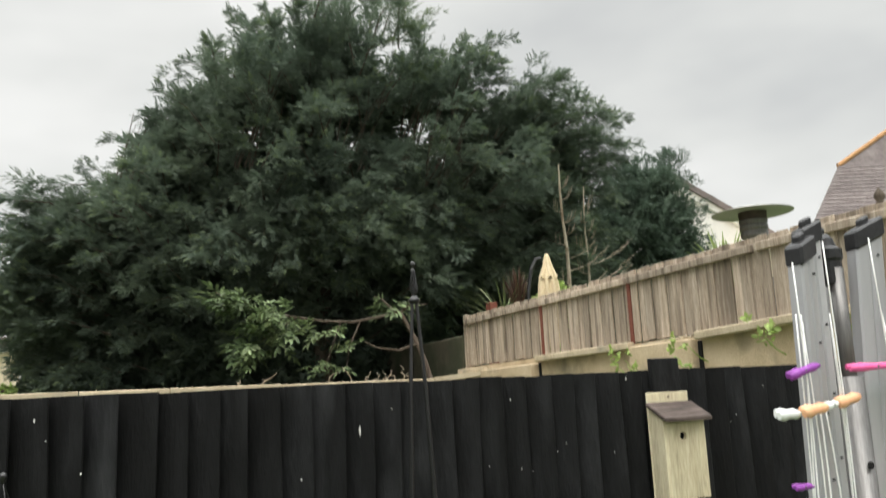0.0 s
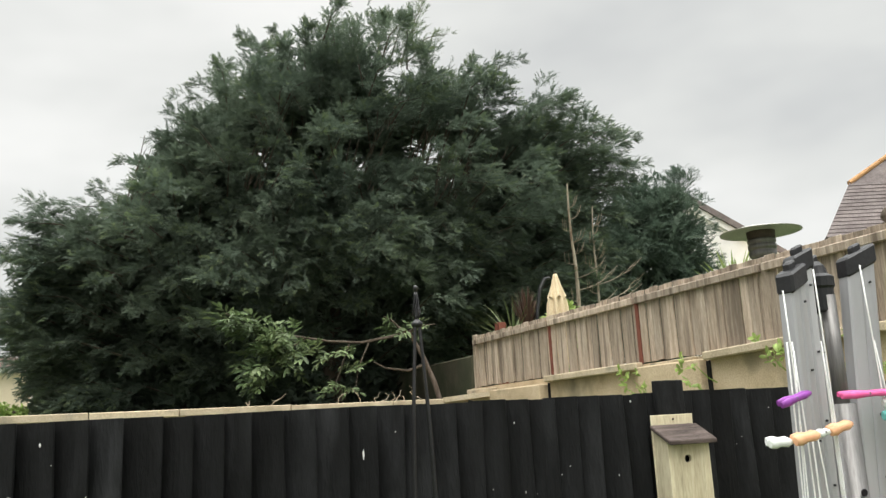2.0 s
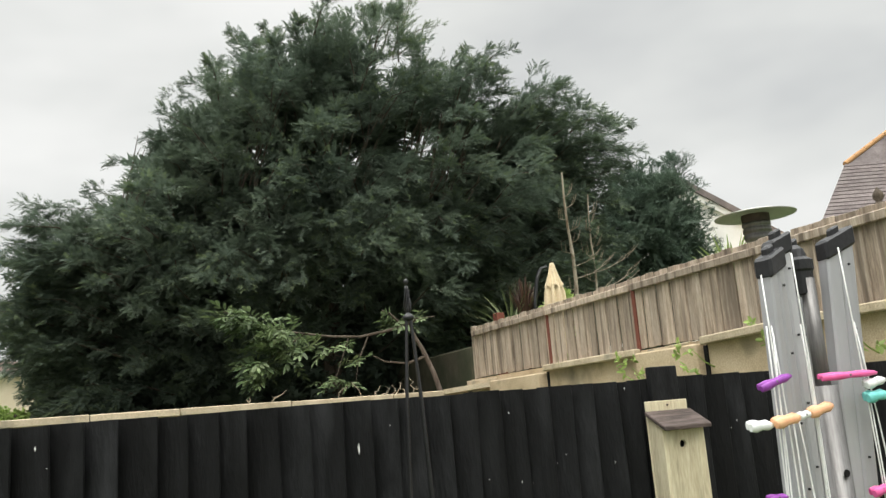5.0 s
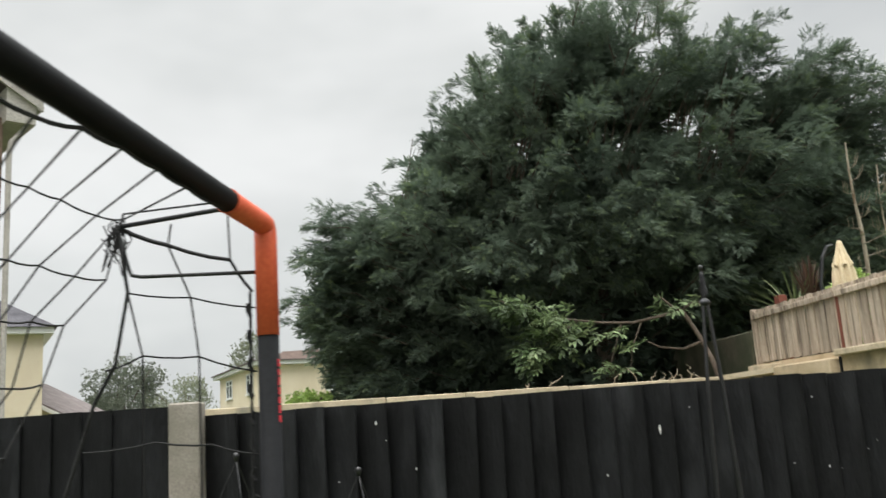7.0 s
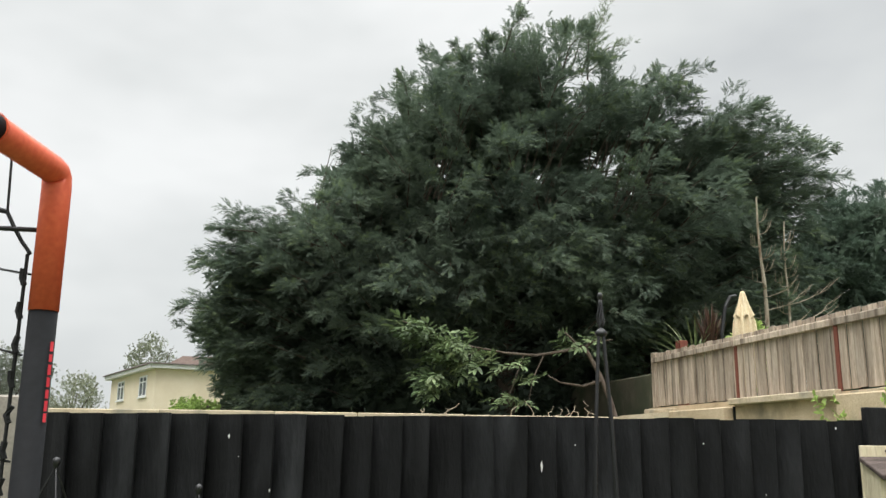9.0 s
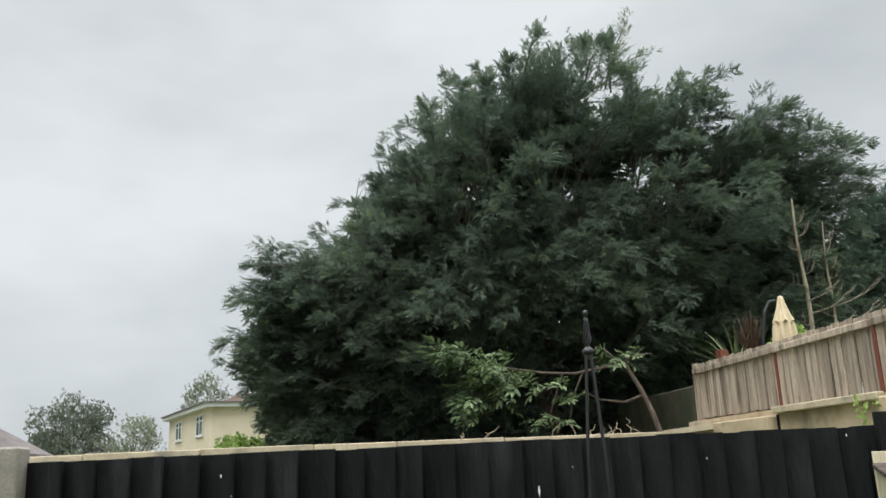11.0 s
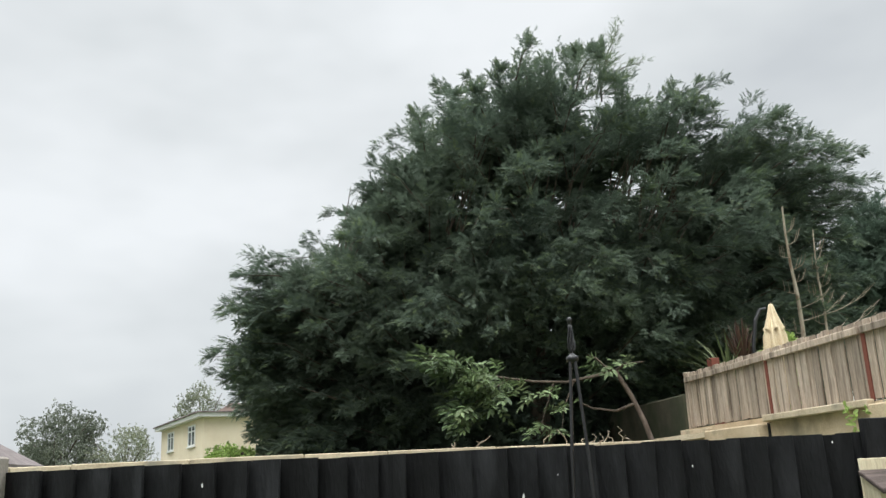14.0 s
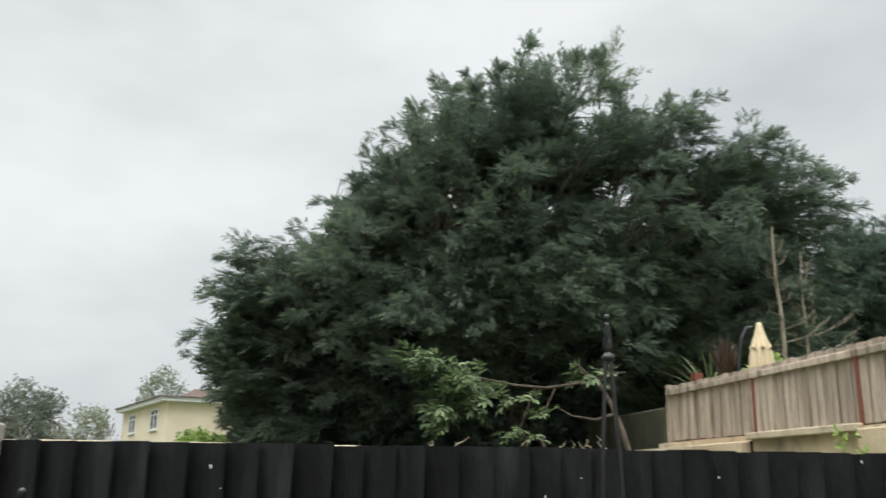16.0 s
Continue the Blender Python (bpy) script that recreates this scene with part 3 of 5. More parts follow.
def big_conifer():
    o = np.array([3.6, 13.2, 1.6])
    tree = thing("conifer_tree", o, "huge dark green overgrown cypress tree with drooping feathery sprays", "tree")
    inv = Matrix.Translation(-Vector(o))
    for x, y, top, r in ((3.4, 13.2, 7.0, 0.26), (1.2, 13.6, 5.0, 0.16), (5.6, 13.2, 6.2, 0.18), (7.3, 13.4, 5.8, 0.15)):
        bm = bmesh.new()
        branch(bm, (x, y, 1.5), (x + rnd.uniform(-0.2, 0.5), y, top), r, 0.03, 0.05, 8, 10)
        ob = part("trunk", bm, BARK, tree, "brown fibrous trunk")
        ob.data.transform(inv)
    bs = Boughs()

    def in_gap(x, z, grow=0.0):
        return any(math.hypot(x - gx, z - gz) < gr + grow for gx, gz, gr in GAPS)

    def left_edge(z):
        return float(np.interp(z, [1.8, 2.2, 2.5, 2.8, 3.1, 3.4, 3.9, 4.1, 4.4, 4.6], [-0.75, -0.85, -0.95, -1.15, -1.22, -1.0, -1.02, -0.85, -0.82, -0.7]))

    # boughs that make the outline
    x = -1.25
    while x < 8.85:
        z = crown_top(x) - 0.10 + rng.uniform(-0.12, 0.06)
        dx = float(np.interp(x, [-1.4, 1.5, 3.0, 4.2, 5.0, 7.0, 9.0], [-0.95, -0.8, -0.3, 0.25, 0.55, 0.8, 1.0]))
        dz = float(np.interp(x, [-1.4, 1.5, 3.0, 4.2, 5.0, 7.0, 9.0], [0.25, 0.6, 1.0, 1.0, 0.85, 0.6, 0.25]))
        for k in range(2):
            y = 12.4 + rng.uniform(-0.5, 0.7) - 0.3 * k
            d = np.array([dx + rng.uniform(-0.3, 0.3), -0.15 - 0.25 * k, dz + rng.uniform(-0.2, 0.2)])
            bs.add((x + rng.uniform(-0.06, 0.06), y, z - k * rng.uniform(0.2, 0.5)), d, rng.uniform(0.7, 1.1), rng.uniform(0.23, 0.33), 12, 5)
        x += 0.17
    # boughs that stand clear of it: tip x, tip z, lean
    for x, z, dx, dz in ((-1.36, 3.18, -1, 0.2), (-1.16, 3.88, -1, 0.3), (-0.98, 4.36, -1, 0.3), (-0.86, 4.66, -0.8, 0.5), (0.0, 4.82, -0.8, 0.6), (0.26, 5.2, -0.9, 0.5),
                         (0.72, 5.6, -0.9, 0.35), (1.0, 6.24, -1, 0.35), (1.24, 6.42, -0.9, 0.4), (1.92, 7.3, -0.65, 0.8), (1.98, 7.1, -0.8, 0.6), (2.44, 7.45, -0.5, 0.9), (3.26, 7.8, -0.2, 1),
                         (4.88, 7.38, 0.15, 1), (5.68, 7.28, 0.3, 1), (6.2, 7.36, 0.7, 0.75), (6.58, 7.36, 0.9, 0.6), (7.0, 7.08, 0.5, 0.9), (7.42, 6.82, 0.9, 0.5), (8.2, 6.46, 1, 0.35), (8.78, 6.22, 1, 0.35)):
        bs.add((x, 12.15 + rng.uniform(-0.15, 0.15), z), (dx, -0.1, dz), 0.95, 0.19, 13, 5, 0.8, (0.13, 0.2))
    # the left side, in tiers with hollows between them
    for z in np.arange(1.8, 4.6, 0.15):
        for k in range(3 if z < 3.2 else 2):
            xe = left_edge(z) + rng.uniform(-0.05, 0.15) + 0.25 * k
            bs.add((xe, 12.4 + rng.uniform(-0.6, 0.5), z + rng.uniform(-0.05, 0.05)), (-1, -0.25, 0.18 + rng.uniform(-0.15, 0.2)), rng.uniform(0.9, 1.3), 0.26, 14, 5)
    for z in np.arange(3.2, 6.0, 0.2):
        xe = np.interp(z, [3.0, 4.0, 5.0, 6.0], [6.6, 7.9, 8.45, 8.8]) + rng.uniform(-0.2, 0.05)
        bs.add((xe, 12.4 + rng.uniform(-0.3, 0.5), z), (1, -0.3, 0.35 + rng.uniform(-0.2, 0.2)), 1.1, 0.3, 14, 5)
    # the face of the crown: overlapping shelves that droop at the tip
    z = 1.95
    row = 0
    while z < 7.8:
        x = -1.0 + 0.24 * (row % 2)
        while x < 8.6:
            px, pz = x + rng.uniform(-0.17, 0.17), z + rng.uniform(-0.15, 0.15)
            x += 0.46
            top = crown_top(px) - 0.2
            low = 1.9 if px < 4.2 else 1.9 + (px - 4.2) * 0.4
            if not low < pz < top or px < left_edge(pz) + 0.2 or in_gap(px, pz, 0.20):
                continue
            if pz < 3.0 and px > 1.3 and rng.uniform() < 0.55:
                continue
            u = (pz - low) / (top - low)
            side = 1 - abs((px - 3.6) / 5.4) ** 2.5
            y = 12.55 - (1.6 * math.sqrt(max(0.0, 1 - (1.5 * u - 0.78) ** 2)) + 0.4 * math.sin(2.1 * px + 1.7 * pz) + 0.3 * math.sin(3.7 * px - 2.9 * pz)) * side + rng.uniform(-0.35, 0.35)
            y += 0.55 * max(0.0, 3.4 - pz) * side
            if pz < 3.1 and px > 1.3:
                y += 0.8
            d = (np.clip((px - 3.6) * 0.22, -0.9, 0.9) + rng.uniform(-0.45, 0.45), -1.0, 0.1 + 0.75 * max(0.0, u - 0.45) + rng.uniform(-0.2, 0.2))
            bs.add((px, y, pz), d, rng.uniform(0.8, 1.3), rng.uniform(0.26, 0.42), 16, 5, 0.6, (0.15, 0.25), 0.14, 0.25)
        z += 0.33
        row += 1
    # low boughs over the side wall and beside the bare saplings
    for i in range(60):
        x, z = rng.uniform(4.2, 7.4), rng.uniform(2.6, 4.2)
        y = rng.uniform(11.2, 12.6) if x < 6 else rng.uniform(11.7, 12.8)
        bs.add((x, y, z), (0.25 + rng.uniform(-0.4, 0.4), -1, -0.05), 1.0, 0.36, 14, 5, 0.6, (0.15, 0.25), 0.12, 0.3)
    # boughs that hang forward over the laurel
    for i in range(26):
        x, z = rng.uniform(1.6, 4.9), rng.uniform(3.25, 4.2)
        bs.add((x, rng.uniform(10.55, 11.2), z), (rng.uniform(-0.3, 0.3), -1, -0.1), 1.4, 0.36, 15, 5, 0.55, (0.15, 0.25), 0.14, 0.3)
    at, along, big, fresh = bs.joined()
    # this year's growth at the ends of the boughs is lighter
    patch = np.sin(2.9 * at[:, 0] + 1.3 * at[:, 2]) + np.sin(1.7 * at[:, 0] - 3.1 * at[:, 2] + 1.0)
    young = rng.uniform(0, 1, len(at)) < np.clip((fresh - 0.5) * (0.9 + 0.5 * patch), 0, 0.6)
    for some, mat, name, label in ((young, YOUNG, "young_growth", "lighter green spray tips"), (~young, CONIFER, "crown", "dense dark green feathery foliage")):
        v, f = scatter(SPRAYS, at[some], along[some], big[some], rng.normal(0, 0.5, some.sum()))
        tagged(bulk(name, v - o, f, mat, tree), label, kind="stuff")
    # thin leaders at the very top, with little left on them
    ws = Boughs()
    for x, z, dx, dz, ln, w in ((5.02, 8.6, 0.36, 1, 1.6, 0.24), (4.92, 8.3, 0.32, 1, 1.2, 0.22), (4.66, 8.18, 0.35, 1, 1.0, 0.22), (4.75, 7.9, 0.35, 1, 0.8, 0.2), (5.38, 7.84, 0.9, 0.55, 0.95, 0.1), (5.1, 7.6, 0.8, 0.7, 0.7, 0.14), (4.25, 7.8, 0.3, 1, 0.6, 0.15)):
        ws.add((x, 12.3, z), (dx, 0, dz), ln, w, 12, 4, 0.9, (0.13, 0.2), 0.03, 0.25)
    at, along, big, fresh = ws.joined()
    v, f = scatter(THIN, at, along, big, rng.normal(0, 0.5, len(at)))
    tagged(bulk("leader_foliage", v - o, f, YOUNG, tree), "sparse foliage on thin leaders", kind="stuff")
    # inner and rear foliage that closes the crown
    at, along, big = [], [], []
    for i in range(27000):
        x = rng.uniform(-0.9, 8.3)
        z = 1.7 + (crown_top(x) - 2.1) * rng.uniform(0, 1)
        if x < left_edge(z) + 0.3 or in_gap(x, z, 0.17):
            continue
        at.append((x, rng.uniform(12.7 + 0.35 * (z < 6.2), 14.2), z))
        along.append((rng.normal(0, 0.6), rng.normal(-0.3, 0.5), rng.normal(0.2, 0.4)))
        big.append(rng.uniform(0.34, 0.6))
    v, f = scatter(COARSE, np.array(at), np.array(along), np.array(big), rng.normal(0, 0.6, len(at)))
    tagged(bulk("inner_crown", v - o, f, CONIFER, tree), "dense dark inner foliage", kind="stuff")
    bm = bmesh.new()
    for a, b, c in bs.axes[::2] + ws.axes:
        tube(bm, [a, b, c], [0.013, 0.008, 0.003], 4, False)
    for gx, gz, gr in GAPS:
        for i in range(7):
            x, z = gx + rnd.uniform(-1.6, 1.6) * gr, gz + rnd.uniform(-0.5, 0.5) * gr
            branch(bm, (x - 0.25, 12.9, z - 0.7), (x + rnd.uniform(-0.1, 0.4), 12.6 + rnd.uniform(-0.4, 0.4), z + 0.55), 0.017, 0.004, 0.12, 4, 4)
    ob = tagged(part("limb", bm, BARK, tree), kind="stuff")
    ob.data.transform(inv)


def blue_conifer():
    o = np.array([10.45, 14.6, 1.6])
    tree = thing("rounded_conifer_tree", o, "dense rounded blue-green cypress beside the big conifer", "tree")
    bm = bmesh.new()
    branch(bm, (0, 0, -0.2), (0.1, 0, 4.0), 0.16, 0.03, 0.04, 6, 8)
    part("trunk", bm, BARK, tree)
    bs = Boughs()
    for i in range(300):
        a, u = rng.uniform(0, 2 * math.pi), rng.uniform(-0.6, 1.0)
        n = np.array([math.cos(a) * math.sqrt(1 - u * u), math.sin(a) * math.sqrt(1 - u * u), u])
        p = np.array([0, 0, 2.45]) + n * np.array([1.25, 1.3, 2.3]) * rng.uniform(0.9, 1.0)
        if i % 5 == 0:
            p = np.array([0.75, -0.2, 2.95]) + n * np.array([0.5, 0.8, 1.85])
        bs.add(o + p, n * np.array([1, 1, 0.5]) + np.array([0, 0, 0.45]), 0.65, 0.26, 8, 2, 0.8, (0.15, 0.23), 0.05, 0.1)
    d = rng.normal(0, 1, (3000, 3))
    d *= rng.uniform(0.5, 0.95, (3000, 1)) / np.linalg.norm(d, axis=1, keepdims=True)
    v, f = scatter(COARSE, d * np.array([1.1, 1.15, 2.1]) + np.array([0, 0, 2.45]), rng.normal(0, 1, (3000, 3)), rng.uniform(0.3, 0.45, 3000), rng.normal(0, 1, 3000))
    tagged(bulk("inner_crown", v, f, CONIFER_BLUE, tree), "dense dark inner foliage", kind="stuff")
    at, along, big, fresh = bs.joined()
    v, f = scatter(SPRAYS, at, along, big, rng.normal(0, 0.5, len(at)))
    tagged(bulk("crown", v - o, f, CONIFER_BLUE, tree), "dense blue-green scale foliage", kind="stuff")


big_conifer()
blue_conifer()


# ---- shrubs and plants ----
def leaf_whorl(seed, leaves=8, width=0.17, spread=0.75, fold=0.25, ranks=False):
    """A twig tip, 1 long, with oval leaves in a whorl or in two ranks along it."""
    r = np.random.default_rng(seed)
    vs, fs = [], []
    for i in range(leaves):
        a = 2 * math.pi * i / leaves * 1.6 + r.uniform(-0.3, 0.3)
        d = np.array([r.uniform(0.35, 0.95), spread * math.cos(a), spread * math.sin(a)])
        p = np.array([r.uniform(0, 0.55), 0, 0])
        ln = r.uniform(0.5, 0.8)
        if ranks:
            q = i / (leaves - 1)
            d = np.array([0.55 + 0.9 * q ** 3, (1 if i % 2 else -1) * spread * (1 - 0.75 * q ** 3), r.normal(0.05, 0.22)])
            p = np.array([0.9 * q, 0, -0.12 * q * q])
            ln = r.uniform(0.42, 0.6)
        d /= np.linalg.norm(d)
        up = np.array([0.3, r.normal(0, 0.3) if ranks else 0, 1.0])
        s = np.cross(d, up)
        s /= np.linalg.norm(s)
        n = np.cross(s, d)
        w = width * r.uniform(0.75, 1.1) * 0.6
        droop = -0.18 * n * ln
        k = len(vs)
        vs += [p, p + d * ln * 0.35 - s * w + n * fold * w, p + d * ln * 0.75 - s * w * 0.8 + n * fold * w + droop * 0.5, p + d * ln + droop,
               p + d * ln * 0.75 + s * w * 0.8 + n * fold * w + droop * 0.5, p + d * ln * 0.35 + s * w + n * fold * w]
        fs += [[k, k + 3, k + 2, k + 1], [k, k + 5, k + 4, k + 3]]
    return np.array(vs), np.array(fs)


WHORLS = [leaf_whorl(s, 7, 0.17, 0.8, 0.3, True) for s in range(7)]
SMALL = [leaf_whorl(s + 20, 5, 0.3, 1.1) for s in range(4)]


def laurel():
    o = np.array([4.15, 10.45, 1.62])
    bush = thing("laurel_bush", o, "leaning laurel bush with glossy light green leaves on bare brown branches", "shrub")
    bm = bmesh.new()
    tube(bm, [(4.17, 10.45, 1.6), (4.05, 10.44, 2.0), (3.92, 10.43, 2.3), (3.74, 10.42, 2.62)], [0.036, 0.033, 0.029, 0.025], 9)
    ob = part("trunk", bm, LAURELBARK, bush, "bare leaning brown trunk")
    inv = Matrix.Translation(-Vector(o))
    ob.data.transform(inv)
    limbs = (((3.74, 10.42, 2.62), (3.45, 10.40, 2.56), (3.1, 10.4, 2.5), (2.7, 10.38, 2.52), (2.3, 10.36, 2.58), (1.8, 10.36, 2.70), (1.45, 10.34, 2.86)),
             ((3.95, 10.43, 2.22), (3.7, 10.42, 2.14), (3.4, 10.4, 2.18), (3.25, 10.4, 2.26)),
             ((3.74, 10.42, 2.62), (3.62, 10.40, 2.66), (3.5, 10.4, 2.78), (3.4, 10.4, 2.82)),
             ((3.74, 10.42, 2.62), (3.85, 10.41, 2.70), (4.1, 10.4, 2.72)),
             ((2.95, 10.4, 2.5), (2.85, 10.38, 2.25), (2.75, 10.36, 2.0)),
             ((3.2, 10.4, 2.5), (3.05, 10.38, 2.2), (3.0, 10.36, 1.95)),
             ((2.4, 10.37, 2.56), (2.1, 10.34, 2.38), (1.85, 10.32, 2.2), (1.79, 10.3, 2.02)))
    for pts in limbs:
        bm = bmesh.new()
        tube(bm, pts, [(0.022 if pts[0][0] > 3.5 else 0.011) * (1 - 0.7 * k / (len(pts) - 1)) for k in range(len(pts))], 7)
        ob = part("branch", bm, BARK, bush)
        ob.data.transform(inv)
    clumps = ((1.36, 2.90, 0.10, 0.03, 5), (1.52, 2.85, 0.14, 0.04, 8), (1.70, 2.80, 0.16, 0.06, 9), (1.90, 2.74, 0.18, 0.07, 10), (2.12, 2.70, 0.18, 0.08, 9), (2.34, 2.62, 0.16, 0.08, 6),
              (1.98, 2.56, 0.16, 0.09, 8), (2.20, 2.50, 0.18, 0.10, 8), (1.80, 2.36, 0.10, 0.10, 5), (1.74, 2.20, 0.08, 0.10, 6), (1.76, 2.04, 0.06, 0.08, 5), (2.06, 2.36, 0.16, 0.1, 4), (2.38, 2.42, 0.18, 0.12, 3),
              (2.62, 2.60, 0.2, 0.05, 4), (2.92, 2.56, 0.2, 0.06, 4), (2.90, 2.20, 0.1, 0.1, 3), (2.84, 1.98, 0.12, 0.08, 6), (2.66, 1.90, 0.12, 0.06, 5), (3.08, 2.34, 0.08, 0.1, 2),
              (3.50, 2.86, 0.1, 0.05, 4), (3.66, 2.80, 0.12, 0.05, 4), (3.92, 2.84, 0.1, 0.05, 5))
    at, al = [], []
    for x, z, rx, rz, n in clumps:
        d = rng.normal(0, 0.55, (2 * n if x < 2.3 else n, 3))
        at.append(np.array([x + (0.18 if x < 1.6 else 0.07), 10.3 if x < 2.3 else 10.5, z - 0.12 if z > 2.3 else z + 0.06]) + d * np.array([rx, 0.26, rz]))
        al.append(d * np.array([0.8, 0.6, 0.4]) + np.array([-0.6, -0.5, -0.05 if z > 2.3 else -0.25]))
    at, al = np.concatenate(at), np.concatenate(al)
    v, f = scatter(WHORLS, at, al, rng.uniform(0.15, 0.25, len(at)), rng.normal(0, 0.5, len(at)))
    tagged(bulk("leaves", v - o, f, LAUREL, bush), "glossy oval green leaves", kind="stuff")


def dry_twigs():
    twig = thing("dead_twig", (1.65, 10.0, 1.765), "small pale dead twig stump on the wall coping", "twig", "dead twigs on the wall")
    bm = bmesh.new()
    tube(bm, [(0, 0, -0.01), (-0.01, 0, 0.03), (-0.03, 0, 0.05)], [0.012, 0.009, 0.003], 6)
    tube(bm, [(0, 0, 0.0), (0.015, 0, 0.04), (0.01, 0, 0.07)], [0.01, 0.007, 0.003], 6)
    part("stem", bm, PALEBARK, twig)
    twig = thing("dead_twig", (1.98, 10.02, 1.765), "forked pale dead twig on the wall coping", "twig", "dead twigs on the wall")
    bm = bmesh.new()
    tube(bm, [(-0.08, 0, 0.0), (-0.03, 0, 0.05), (0.04, 0, 0.08), (0.10, 0, 0.13)], [0.008, 0.009, 0.006, 0.003], 6)
    tube(bm, [(-0.03, 0, 0.05), (-0.07, 0, 0.07)], [0.006, 0.002], 6)
    part("stem", bm, PALEBARK, twig)
    for i in range(9):
        x = rnd.uniform(2.7, 3.7)
        t = thing("dead_twig", (x, 10.05, 1.76), "thin dry pale twig lying along the wall top", "twig", "dead twigs on the wall")
        bm = bmesh.new()
        pts = [(0, 0, 0.0)]
        for k in range(4):
            p = pts[-1]
            pts.append((p[0] + rnd.uniform(-0.06, 0.06), p[1] + rnd.uniform(-0.01, 0.02), p[2] + rnd.uniform(0.0, 0.06)))
        tube(bm, pts, [0.007, 0.006, 0.005, 0.004, 0.002], 5)
        part("stem", bm, PALEBARK, t)


def bare_tree(name, o, label, top, lean, r, side):
    tree = thing(name, o, label, "tree", "bare dead saplings")
    bm = bmesh.new()
    pts = [(lean * k / 8 + 0.015 * math.sin(k * 1.7), 0, top * k / 8) for k in range(9)]
    tube(bm, pts, [r * (1 - 0.75 * k / 8) for k in range(9)], 8)
    part("trunk", bm, PALEBARK, tree, "pale peeling bark")
    for i in range(side):
        t = 0.28 + 0.66 * i / side
        z = top * t
        s = 1 if i % 3 else -1
        ln = (0.95 if s > 0 and t < 0.62 else 0.28) * (1.25 - t) * rnd.uniform(0.7, 1.2)
        bm = bmesh.new()
        x0 = lean * t
        pts = [(x0, 0, z)]
        for k in range(1, 6):
            q = k / 5
            pts.append((x0 + s * ln * q, rnd.uniform(-0.1, 0.1), z + (0.12 * q + 0.42 * q * q) * ln + rnd.uniform(-0.01, 0.01)))
        tube(bm, pts, [0.008 * (1 - 0.8 * k / 5) for k in range(6)], 5)
        for k in (2, 3, 4):
            a = Vector(pts[k])
            tube(bm, [a, a + Vector((s * 0.12 * ln, -0.04, 0.05)), a + Vector((s * 0.26 * ln, -0.07, 0.15))], [0.005, 0.004, 0.002], 4)
        part("side_branch", bm, PALEBARK, tree)


def strap_plant(name, o, label, mat, n, length, spread, width, stem):
    plant = thing(name, o, label, "plant")
    bm = bmesh.new()
    tube(bm, [(0, 0, -0.05), (0.01, 0, stem * 0.5), (0, 0, stem + 0.03)], [0.07, 0.055, 0.05], 8)
    part("stem", bm, BARK, plant)
    vs, fs = [], []
    for i in range(n):
        a = rnd.uniform(0, 2 * math.pi)
        out = spread * rnd.uniform(0.15, 1.0)
        ln = length * rnd.uniform(0.65, 1.1)
        d = Vector((math.cos(a), math.sin(a), 0))
        s = Vector((-math.sin(a), math.cos(a), 0))
        k = len(vs)
        for j in range(6):
            q = j / 5
            c = d * out * ln * (q + 0.5 * q * q) + Vector((0, 0, stem + ln * (q - 0.32 * out * q * q * 1.6)))
            w = width * (1 - q) ** 0.7 * (0.6 + 0.4 * min(1, 3 * q)) + 0.002
            vs += [tuple(c - s * w), tuple(c + s * w)]
            if j:
                b = k + 2 * (j - 1)
                fs.append([b, b + 1, b + 3, b + 2])
    tagged(bulk("leaves", vs, fs, mat, plant), kind="stuff")
    return plant


def wall_weed(o, n):
    weed = thing("wall_weed", o, "bright green leafy weed growing by the wall", "weed", "weeds along the wall")
    bm = bmesh.new()
    tube(bm, [(0.2, 0, -0.12), (0.12, 0, -0.08), (0, 0, 0.03)], [0.006, 0.005, 0.002], 5)
    part("stem", bm, LIMELEAF, weed)
    d = rng.normal(0, 1, (n, 3))
    v, f = scatter(SMALL, d * np.array([0.05, 0.05, 0.05]), d + np.array([0, 0, 0.4]), rng.uniform(0.06, 0.10, n), rng.uniform(-3, 3, n))
    tagged(bulk("leaves", v, f, LIMELEAF, weed), kind="stuff")


